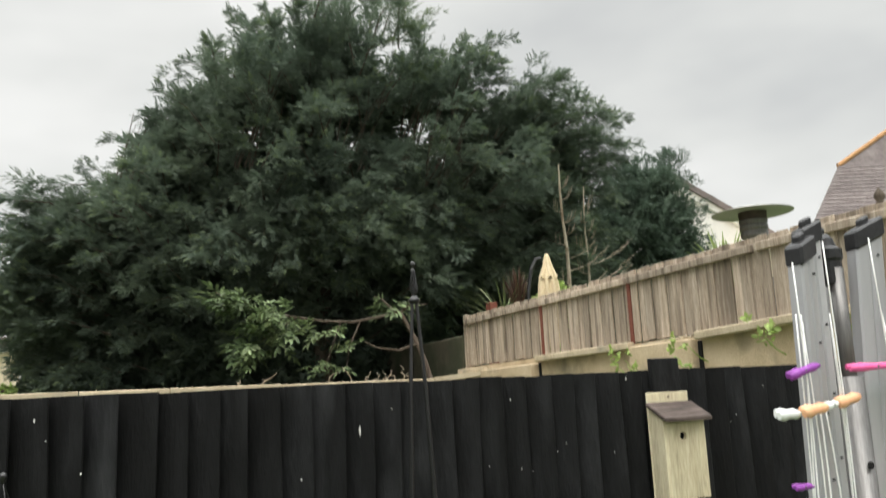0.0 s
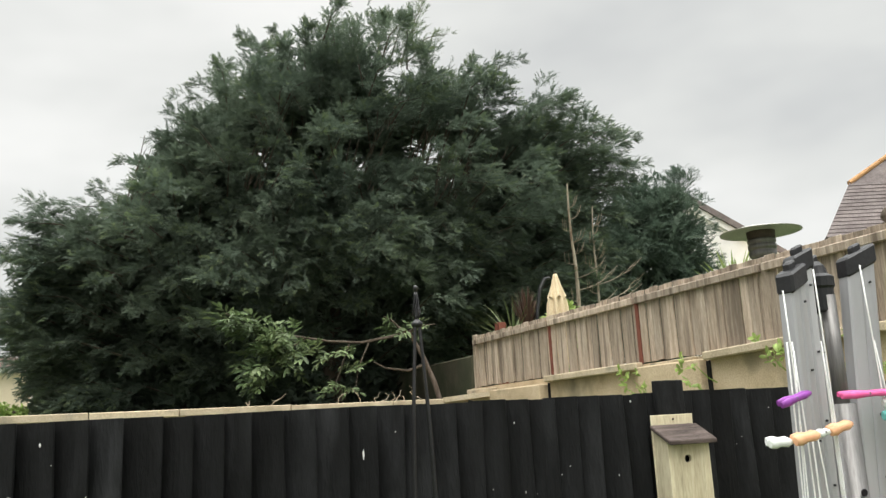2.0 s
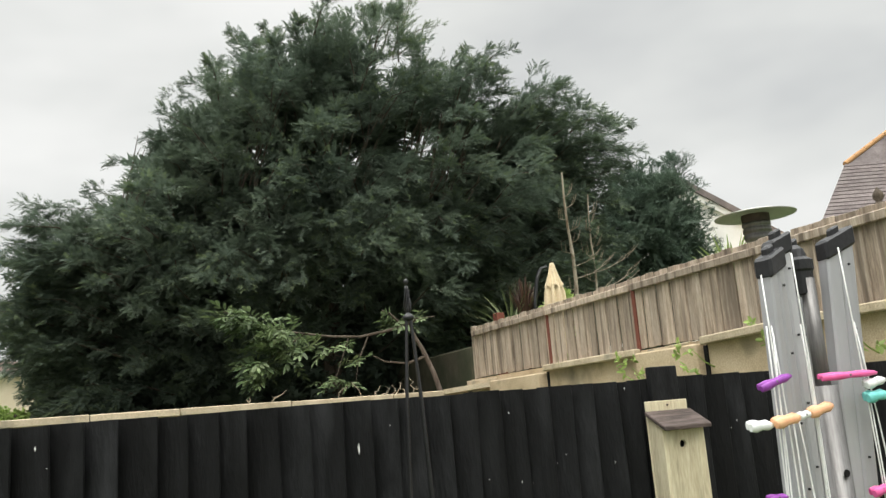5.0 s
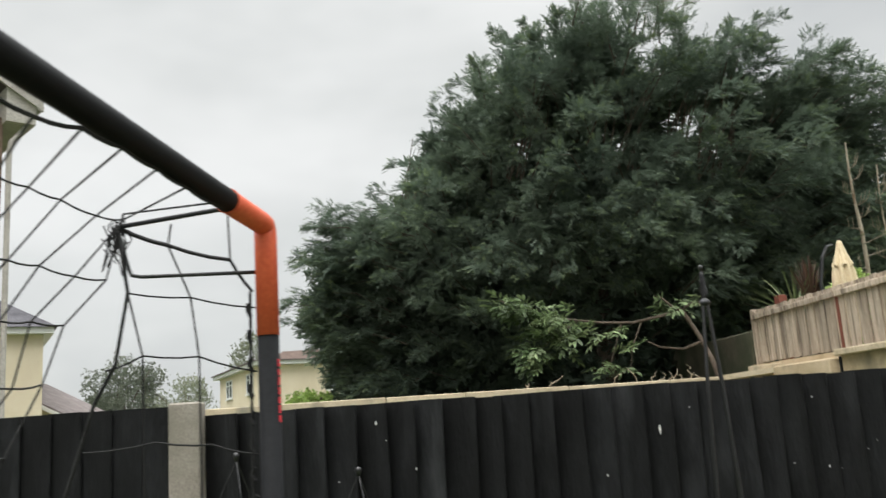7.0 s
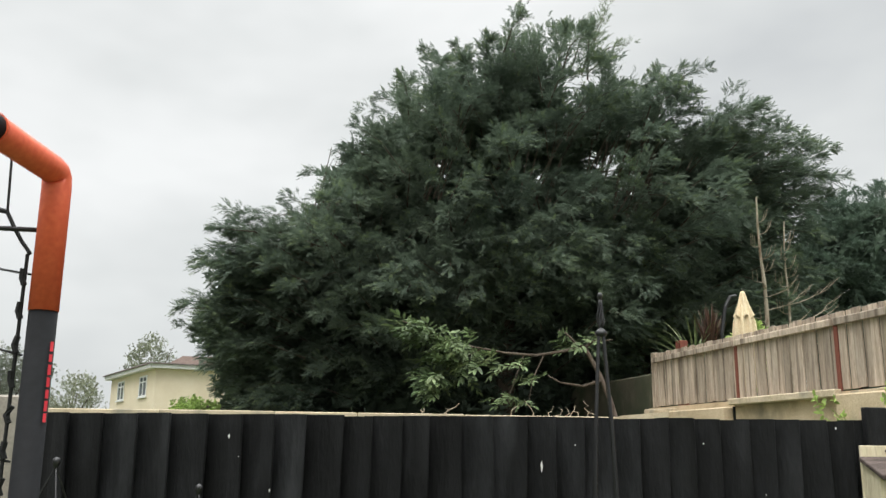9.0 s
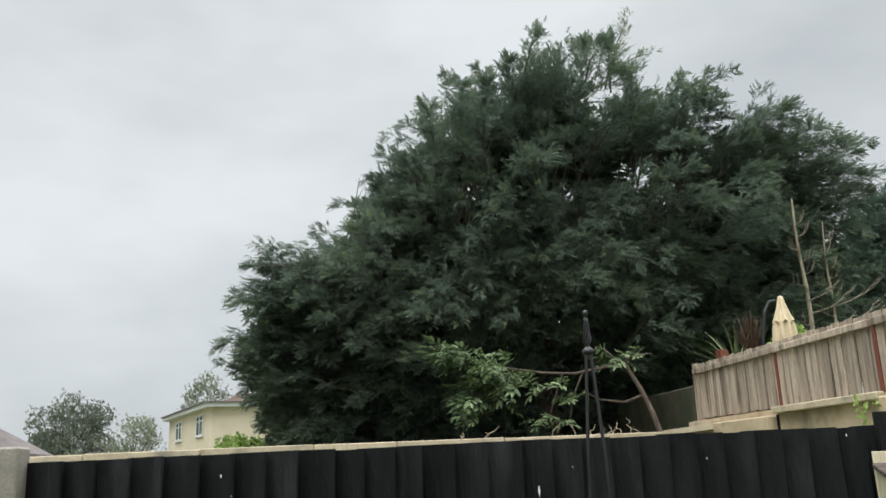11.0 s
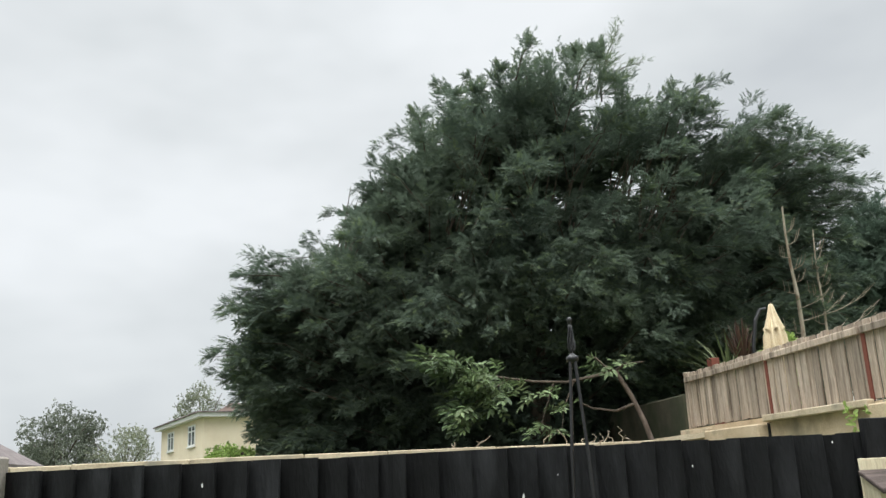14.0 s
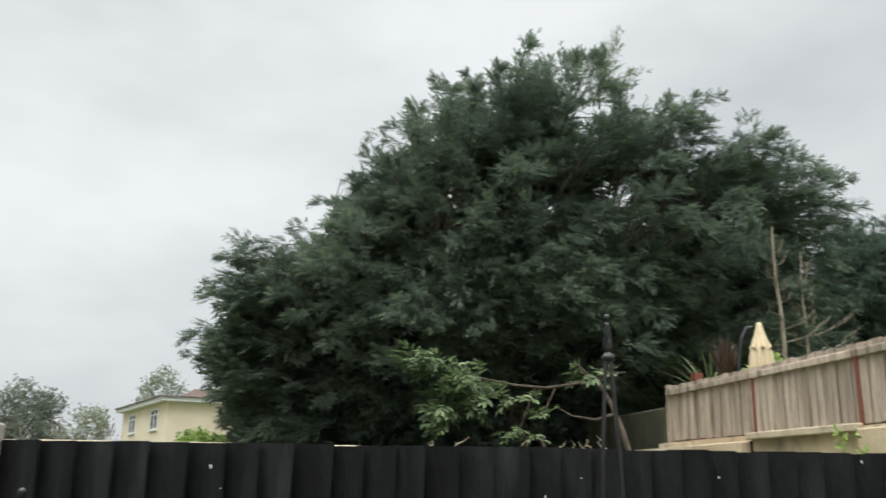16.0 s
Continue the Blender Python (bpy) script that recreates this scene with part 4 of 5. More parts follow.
def leafy_tree(name, o, label, mat, size, height, n, group="", leaf=(0.14, 0.25), trunk=0.15):
    tree = thing(name, o, label, "tree", group)
    bm = bmesh.new()
    branch(bm, (0, 0, -0.3), (0.2, 0, height * 0.75), trunk, trunk * 0.2, 0.05, 5, 7)
    for i in range(7):
        a = i * 2.4
        branch(bm, (0.05, 0, height * (0.25 + 0.05 * i)), (math.cos(a) * size * 0.7, math.sin(a) * size * 0.7, height * (0.6 + 0.05 * i)), trunk * 0.4, 0.02, 0.1, 4, 5)
    part("trunk", bm, BARK, tree)
    # separate masses of leaf on each limb, which leaves gaps between them
    masses = [(np.array([0, 0, height * 0.86]), 0.30 * size)]
    for i in range(11):
        a, h = i * 2.4 + 0.3 * o[0], 0.30 + 0.05 * i
        r = size * (0.80 - 0.55 * max(0.0, h - 0.45)) * rng.uniform(0.6, 1.0)
        masses.append((np.array([math.cos(a) * r, math.sin(a) * r, height * h]), size * rng.uniform(0.26, 0.44)))
    at, al = [], []
    for i in range(n):
        c, r = masses[rng.integers(0, len(masses))]
        d = rng.normal(0, 1, 3)
        d *= r * rng.uniform(0.3, 1.0) ** 0.5 / np.linalg.norm(d)
        e = rng.normal(0, 1, (6, 3))
        at.append(c + d * np.array([1, 1, 0.85]) + e * 0.07 * size)
        al.append(e + d / r + np.array([0, 0, -0.5]))
    at, al = np.concatenate(at), np.concatenate(al)
    v, f = scatter(SMALL, at, al, rng.uniform(*leaf, len(at)), rng.uniform(-3, 3, len(at)))
    tagged(bulk("crown", v, f, mat, tree), kind="stuff")


laurel()
dry_twigs()
bare_tree("bare_sapling", (6.56, 10.9, 1.65), "bare dead sapling with pale peeling bark and curved twigs", 3.2, -0.08, 0.046, 12)
bare_tree("bare_sapling", (6.90, 11.0, 1.65), "thin bare dead sapling beside another", 2.9, 0.04, 0.03, 15)
strap_plant("cabbage_palm", (4.98, 9.55, 1.7), "bronze strap-leaved plant behind the wooden fence", PHORMIUM, 120, 0.72, 0.26, 0.016, 0.62)
strap_plant("flax_plant", (4.92, 9.85, 1.7), "green arching strap-leaved plant behind the wooden fence", FLAX, 44, 0.78, 1.1, 0.014, 0.60)
strap_plant("yucca_plant", (6.75, 7.85, 1.7), "pale green spiky yucca behind the wooden fence", YUCCA, 46, 0.82, 0.68, 0.03, 0.78)
for o, n in (((4.18, 6.2, 1.70), 16), ((4.2, 5.42, 1.78), 11), ((4.2, 4.62, 1.78), 14), ((4.2, 3.9, 1.74), 14)):
    wall_weed(o, n // 2)
leafy_tree("hedge_shrub", (-1.05, 12.2, 1.5), "bright lime green shrub at the foot of the conifer", LIMELEAF, 0.34, 0.46, 150, leaf=(0.05, 0.09), trunk=0.03)
leafy_tree("hedge_shrub", (5.35, 9.3, 1.75), "small bright green shrub behind the parasol", LIMELEAF, 0.22, 1.25, 16, leaf=(0.1, 0.16), trunk=0.02)
G = "trees on the horizon"
leafy_tree("broadleaf_tree", (-17.2, 62, -1.2), "distant grey-green broadleaf tree", BROADLEAF, 3.4, 8.7, 950, G)
leafy_tree("broadleaf_tree", (-20.0, 66, -1.2), "distant drooping green broadleaf tree", BROADLEAF, 2.4, 6.6, 460, G)
leafy_tree("broadleaf_tree", (-12.7, 60, -1.2), "distant airy pale green broadleaf tree", PALELEAF, 2.7, 7.3, 520, G, (0.12, 0.2))
leafy_tree("broadleaf_tree", (-15.0, 55, -1.2), "low distant broadleaf tree above a fence", BROADLEAF, 2.2, 4.4, 360, G)
leafy_tree("broadleaf_tree", (-24.5, 70, -1.2), "distant round green broadleaf tree", BROADLEAF, 2.7, 6.0, 340, G)
leafy_tree("broadleaf_tree", (-9.7, 72, -1.2), "distant tall pale green tree behind a cream house", PALELEAF, 2.9, 11.6, 520, G)


# ---- garden things ----
def obelisk():
    ob = thing("garden_obelisk", (1.005, 2.66, 0), "black metal garden obelisk with a pointed finial against the fence", "obelisk")
    bm = bmesh.new()
    lathe(bm, (0, 0, 0), [(0.0135, 1.775), (0.019, 1.783), (0.019, 1.791), (0.012, 1.797), (0.006, 1.803), (0.004, 1.83), (0.004, 1.88), (0.0045, 1.897),
                         (0.008, 1.902), (0.0085, 1.908), (0.006, 1.914), (0.002, 1.916)], 14)
    finial = part("finial", bm, IRON, ob, "twisted black wire finial with a ball tip", True)
    for i in range(6):
        pts = []
        for k in range(9):
            q = k / 8
            r = 0.0035 + 0.0085 * min(q / 0.22, (1 - q) / 0.78)
            a = i * math.pi / 3 + 2.2 * q
            pts.append((r * math.cos(a), r * math.sin(a), 1.80 + 0.092 * q))
        twist = bmesh.new()
        tube(twist, pts, 0.0024, 6)
        part("twisted_wire", twist, IRON, finial, smooth=True)
    for i in range(4):
        a = 0.5 + i * math.pi / 2
        bm = bmesh.new()
        c, s = math.cos(a), math.sin(a)
        tube(bm, [(0.010 * c, 0.010 * s, 1.78), (0.034 * c, 0.034 * s, 1.5), (0.049 * c, 0.049 * s, 1.2), (0.12 * c, 0.12 * s, 0.0)], 0.005, 8)
        part("leg", bm, IRON, ob)
    for z, r in ((1.0, 0.078), (0.55, 0.11)):
        bm = bmesh.new()
        tube(bm, [(r * math.cos(2 * math.pi * k / 20), r * math.sin(2 * math.pi * k / 20), z) for k in range(21)], 0.004, 6)
        part("ring", bm, IRON, ob)


def small_supports():
    for x, y, z in ((-0.559, 2.66, 1.398), (-0.181, 2.66, 1.328)):
        ob = thing("plant_support", (x, y, 0), "small black wire plant support with a ball top", "plant support", "wire plant supports")
        bm = bmesh.new()
        lathe(bm, (0, 0, z), [(0.003, -0.03), (0.009, -0.014), (0.011, -0.007), (0.009, 0.0), (0.002, 0.004)], 12)
        part("knob", bm, IRON, ob, smooth=True)
        for i in range(3):
            a = 0.9 + i * 2.1
            bm = bmesh.new()
            tube(bm, [(0, 0, z - 0.02), (0.05 * math.cos(a), 0.05 * math.sin(a), z - 0.12), (0.075 * math.cos(a), 0.075 * math.sin(a), z - 0.3), (0.09 * math.cos(a), 0.09 * math.sin(a), 0)], 0.0022, 6)
            part("wire", bm, IRON, ob)


def bird_box():
    ob = thing("bird_box", (2.098, 2.858, 1.06), "pale wooden bird box with a dark brown sloping lid", "bird box")
    inv = Matrix.Translation((-2.11, -2.858, -1.06))

    def add(name, bm, mat, label=""):
        p = part(name, bm, mat, ob, label)
        p.data.transform(inv)
        return p
    add("back_board", boxes(((2.016, 2.848, 1.02), (2.208, 2.856, 1.452), 0.002)), PALEWOOD)
    for x in (2.019, 2.190):
        bm = bmesh.new()
        prism(bm, [(x, 2.77, 1.06), (x, 2.847, 1.06), (x, 2.847, 1.40), (x, 2.77, 1.352)], (0.014, 0, 0))
        add("side", bm, PALEWOOD)
    # front with a round entrance
    bm = bmesh.new()
    n = 28
    cx, cz, r = 2.104, 1.288, 0.0148
    outer = []
    for k in range(n):
        a = 2 * math.pi * k / n
        c, s = math.cos(a), math.sin(a)
        t = min(0.071 / max(abs(c), 1e-6), ((1.349 - cz) if s > 0 else (cz - 1.06)) / max(abs(s), 1e-6))
        outer.append((cx + c * t, cz + s * t))
    for ux, uz in ((-1, 1.349), (1, 1.349), (-1, 1.06), (1, 1.06)):
        k = min(range(n), key=lambda q: math.hypot(outer[q][0] - (cx + 0.071 * ux), outer[q][1] - uz))
        outer[k] = (cx + 0.071 * ux, uz)
    ring = [[bm.verts.new((x, y, z)) for x, z in pts] for y, pts in ((2.762, outer), (2.762, [(cx + r * math.cos(2 * math.pi * k / n), cz + r * math.sin(2 * math.pi * k / n)) for k in range(n)]),
                                                                   (2.776, [(cx + r * math.cos(2 * math.pi * k / n), cz + r * math.sin(2 * math.pi * k / n)) for k in range(n)]), (2.776, outer))]
    for a, b in zip(ring, ring[1:] + ring[:1]):
        for k in range(n):
            bm.faces.new((a[k], a[(k + 1) % n], b[(k + 1) % n], b[k]))
    bmesh.ops.recalc_face_normals(bm, faces=bm.faces[:])
    add("front", bm, PALEWOOD)
    add("front_edge", boxes(((2.019, 2.762, 1.06), (2.0329, 2.7695, 1.349))), PALEWOOD)
    add("front_edge", boxes(((2.1751, 2.762, 1.06), (2.204, 2.7695, 1.349))), PALEWOOD)
    # near-black block in place of the shade behind the entrance
    add("inside", boxes(((2.035, 2.80, 1.07), (2.188, 2.846, 1.345))), NEARBLACK)
    add("floor", boxes(((2.034, 2.777, 1.06), (2.189, 2.799, 1.075))), PALEWOOD)
    bm = bmesh.new()
    prism(bm, [(2.006, 2.728, 1.340), (2.006, 2.728, 1.357), (2.006, 2.847, 1.416), (2.006, 2.847, 1.399)], (0.214, 0, 0))
    bmesh.ops.bevel(bm, geom=bm.edges[:], offset=0.003, segments=1, affect="EDGES")
    add("lid", bm, ROOFWOOD, "dark brown weathered sloping lid")
    for x, z in ((2.115, 1.434),):
        bm = bmesh.new()
        tube(bm, [(x, 2.8485, z), (x, 2.845, z)], 0.004, 10)
        add("screw", bm, RUST)


def parasol():
    ob = thing("garden_parasol", (4.96, 8.75, 1.7), "closed cream canvas parasol behind the wooden fence", "parasol")
    bm = bmesh.new()
    tube(bm, [(0, 0, 0), (0, 0, 1.36)], 0.02, 10)
    part("pole", bm, ROOFWOOD, ob)
    for name, prof, waves in (("canopy", [(0.125, 0.35), (0.118, 0.8), (0.098, 1.05), (0.066, 1.18), (0.035, 1.25)], 8), ("top_flap", [(0.094, 1.10), (0.076, 1.17), (0.048, 1.27), (0.029, 1.355), (0.018, 1.39)], 6)):
        bm = bmesh.new()
        rings = []
        for i, (r, z) in enumerate(prof):
            rings.append([bm.verts.new((r * (1 + 0.24 * math.sin(waves * a + 0.4 * i)) * math.cos(a), r * (1 + 0.24 * math.sin(waves * a + 0.4 * i)) * math.sin(a), z + (0.025 * math.sin(waves * a) if i == 0 else 0)))
                          for a in (2 * math.pi * k / 48 for k in range(48))])
        for a, b in zip(rings, rings[1:]):
            for k in range(48):
                bm.faces.new((a[k], a[(k + 1) % 48], b[(k + 1) % 48], b[k]))
        bm.faces.new(rings[-1])
        part(name, bm, CANVAS, ob, "cream canvas in folds", True)
    bm = bmesh.new()
    tube(bm, [(0, 0, 1.385), (0, 0, 1.41)], 0.012, 8)
    part("tip", bm, ROOFWOOD, ob)
    mast = thing("curved_metal_pole", (4.96, 9.25, 1.7), "thin dark curved metal pole beside the parasol", "pole")
    bm = bmesh.new()
    tube(bm, [(-0.02, 0, 0), (0.0, 0, 1.0), (0.06, 0, 1.3), (0.13, 0, 1.42), (0.2, 0, 1.43)], 0.022, 8)
    part("pole", bm, IRON, mast)
    stub = mesh_object("timber_stub", boxes(((4.56, 9.5, 1.7), (4.66, 9.62, 2.63), 0.006)), REDWOOD)
    tagged(stub, "red-brown timber post end behind the fence", "post")


def patio_heater():
    ob = thing("patio_heater", (5.76, 6.26, 1.72), "tall patio heater with a wide pale metal reflector hood", "patio heater")
    bm = bmesh.new()
    tube(bm, [(0, 0, 0.7), (0, 0, 1.07)], 0.035, 14)
    part("pole", bm, STEEL, ob)
    bm = bmesh.new()
    lathe(bm, (0, 0, 0), [(0.22, 0), (0.23, 0.02), (0.23, 0.65), (0.2, 0.7), (0.05, 0.72)], 28)
    part("base", bm, STEEL, ob)
    bm = bmesh.new()
    lathe(bm, (0, 0, 0), [(0.075, 1.06), (0.10, 1.08), (0.12, 1.10), (0.125, 1.14), (0.118, 1.145), (0.118, 1.165), (0.128, 1.17), (0.128, 1.205), (0.12, 1.21), (0.12, 1.225), (0.128, 1.23), (0.128, 1.26)], 28)
    part("burner_ring", bm, STEEL, ob, "stained banded steel ring", True)
    bm = bmesh.new()
    lathe(bm, (0, 0, 0), [(0.118, 1.262), (0.125, 1.275), (0.128, 1.34)], 28)
    part("burner", bm, RUST, ob, "brown burnt perforated burner")
    bm = bmesh.new()
    lathe(bm, (0, 0, 0), [(0.129, 1.335), (0.24, 1.345), (0.365, 1.325), (0.367, 1.331), (0.24, 1.362), (0.10, 1.385), (0.01, 1.388)], 48)
    part("hood", bm, HEATERCAP, ob, "wide shallow pale metal hood", True)


def rotary_dryer():
    cx, cy = 1.166, 1.09
    ob = thing("rotary_clothes_dryer", (cx, cy, 0), "folded rotary clothes dryer with grey aluminium arms and plastic pegs", "clothes dryer")
    inv = Matrix.Translation((-cx, -cy, 0))

    def add(name, bm, mat, label="", parent=None, smooth=False):
        p = part(name, bm, mat, parent or ob, label, smooth)
        p.data.transform(inv)
        return p
    bm = bmesh.new()
    tube(bm, [(cx, cy, 1.40), (cx, cy, 1.64)], 0.0125, 16)
    add("inner_pole", bm, STEEL, "thin chrome upper pole", smooth=True)
    bm = bmesh.new()
    tube(bm, [(cx, cy, 0), (cx, cy, 1.46)], 0.022, 18)
    pole = add("outer_pole", bm, STEEL, "thick stained steel lower pole", smooth=True)
    # dark disc on the pole, its colour standing in for the hole's shade
    bm = bmesh.new()
    tube(bm, [(cx - 0.004, cy - 0.0225, 1.32), (cx - 0.004, cy - 0.0245, 1.32)], 0.006, 12)
    add("pin_hole", bm, NEARBLACK, parent=pole)
    bm = bmesh.new()
    lathe(bm, (cx - 0.002, cy + 0.012, 0), [(0.019, 1.612), (0.0215, 1.615), (0.0215, 1.652), (0.0245, 1.656), (0.0245, 1.672), (0.016, 1.678), (0.012, 1.692), (0.004, 1.70)], 14)
    add("hub", bm, BLACKPLASTIC, "black plastic hub")
    # folded arms: centre line top and foot, width, and turn
    arms = (((1.076, 1.072, 1.665), (1.030, 1.07, 0.45), 0.042, 0.25), ((1.112, 1.090, 1.695), (1.082, 1.085, 0.45), 0.036, -0.1),
            ((1.236, 1.085, 1.70), (1.150, 1.10, 0.45), 0.056, -0.15), ((1.20, 1.17, 1.70), (1.16, 1.15, 0.45), 0.04, 0.0))
    for (x0, y0, z0), (x1, y1, z1), w, turn in arms:
        bm = bmesh.new()
        m = Matrix.Rotation(turn, 3, "Z")
        prof = [(-w / 2, 0.012), (-w / 2, -0.010), (-w / 2 + 0.004, -0.013), (-0.004, -0.013), (0, -0.0105), (0.004, -0.013), (w / 2 - 0.004, -0.013), (w / 2, -0.010), (w / 2, 0.012)]
        top = [m @ Vector((a, b, 0)) + Vector((x0, y0, z0 + a * 0.35)) for a, b in prof]
        prism(bm, top, (x1 - x0, y1 - y0, z1 - z0))
        arm = add("arm", bm, ALU, "ribbed grey aluminium arm")
        bm = boxes(((-w / 2 - 0.003, -0.017, -0.006), (w / 2 + 0.003, 0.016, 0.028), 0.004), ((-0.008, -0.006, 0.02), (0.010, 0.010, 0.04), 0.003))
        for v in bm.verts:
            v.co = m @ Vector((v.co.x, v.co.y, v.co.z + v.co.x * 0.45)) + Vector((x0, y0, z0 - 0.012))
        add("end_cap", bm, BLACKPLASTIC, "black plastic end cap", arm)
        for z in (0.04, 0.15, 0.26, 0.36, 0.46):
            bm = bmesh.new()
            q = z / (z0 - z1)
            c = Vector((x0 + (x1 - x0) * q, y0 + (y1 - y0) * q, z0 - z)) + m @ Vector((w * 0.22, -0.0135, 0))
            tube(bm, [c, c + Vector((0, -0.003, 0))], 0.0019, 8)
            add("eyelet", bm, BLACKPLASTIC, parent=arm)
    # slack lines hanging in loops
    lines = ((1.030, 1.640, 0.985, 0.92), (1.042, 1.545, 0.990, 0.95), (1.046, 1.56, 1.020, 0.90), (1.098, 1.675, 1.090, 1.00), (1.100, 1.56, 1.062, 0.95), (1.106, 1.555, 1.090, 0.92), (1.050, 1.42, 1.000, 0.90),
             (1.206, 1.685, 1.215, 0.98), (1.220, 1.56, 1.235, 0.94), (1.214, 1.44, 1.205, 0.90), (1.066, 1.42, 1.052, 0.92), (1.036, 1.56, 1.004, 0.93))
    for i, (xa, za, xb, zb) in enumerate(lines):
        bm = bmesh.new()
        y = 1.045 + 0.006 * (i % 3)
        pts = [(xa + (xb - xa) * q + 0.006 * math.sin(math.pi * q) * (-1) ** i, y - 0.012 * math.sin(math.pi * q), za + (zb - za) * q) for q in (k / 8 for k in range(9))]
        pts += [(xb + 0.01, y, zb - 0.012), (xb + 0.02, y, zb), (xb + 0.02, y + 0.004, zb + 0.2)]
        tube(bm, pts, 0.0013, 6)
        add("line", bm, LINE, "white plastic washing line", smooth=True)

    def peg(a, b, mat, r=0.006, flat=0.5):
        a, b = Vector(a), Vector(b)
        pg = thing("clothes_peg", a.lerp(b, 0.5), mat.name.split("_")[0] + " plastic clothes peg clipped to the dryer line", "clothes peg", "pegs on the dryer")
        for s in (-1, 1):
            bm = bmesh.new()
            d = (b - a) / 2
            off = Vector((0, s * 0.004, s * 0.001))
            tube(bm, [-d + off * 1.6, -d * 0.5 + off * 1.3, off, d * 0.6 + off, d + off * 0.8], [r * 0.8, r * 1.05, r * 0.75, r * 0.9, r * 0.45], 8)
            for v in bm.verts:
                v.co.y *= 0.6
            part("jaw", bm, mat, pg, smooth=True)
        bm = bmesh.new()
        tube(bm, [(0, -0.005, 0), (0, 0.005, 0)], r * 0.4, 8)
        part("spring", bm, STEEL, pg)
    y = 1.035
    peg((0.986, y, 1.464), (1.048, y, 1.480), PEG["purple"])
    peg((1.107, y, 1.473), (1.225, y, 1.475), PEG["pink"], 0.0055)
    peg((0.955, y, 1.409), (0.999, y, 1.409), PEG["white"], 0.008)
    peg((0.999, y - 0.005, 1.410), (1.050, y - 0.005, 1.417), PEG["peach"], 0.0085)
    peg((1.048, y - 0.005, 1.417), (1.072, y - 0.005, 1.421), PEG["white"], 0.005)
    peg((1.070, y - 0.005, 1.420), (1.117, y - 0.005, 1.430), PEG["peach"], 0.008)
    peg((1.195, y, 1.436), (1.24, y, 1.44), PEG["teal"], 0.009)
    peg((1.198, y, 1.456), (1.24, y, 1.463), PEG["white"], 0.007)
    peg((0.972, y, 1.303), (1.008, y, 1.303), PEG["purple"], 0.004)
    peg((0.968, y, 1.276), (1.0, y, 1.28), PEG["teal"], 0.006)
    peg((1.175, y, 1.29), (1.215, y, 1.295), PEG["pink"], 0.007)


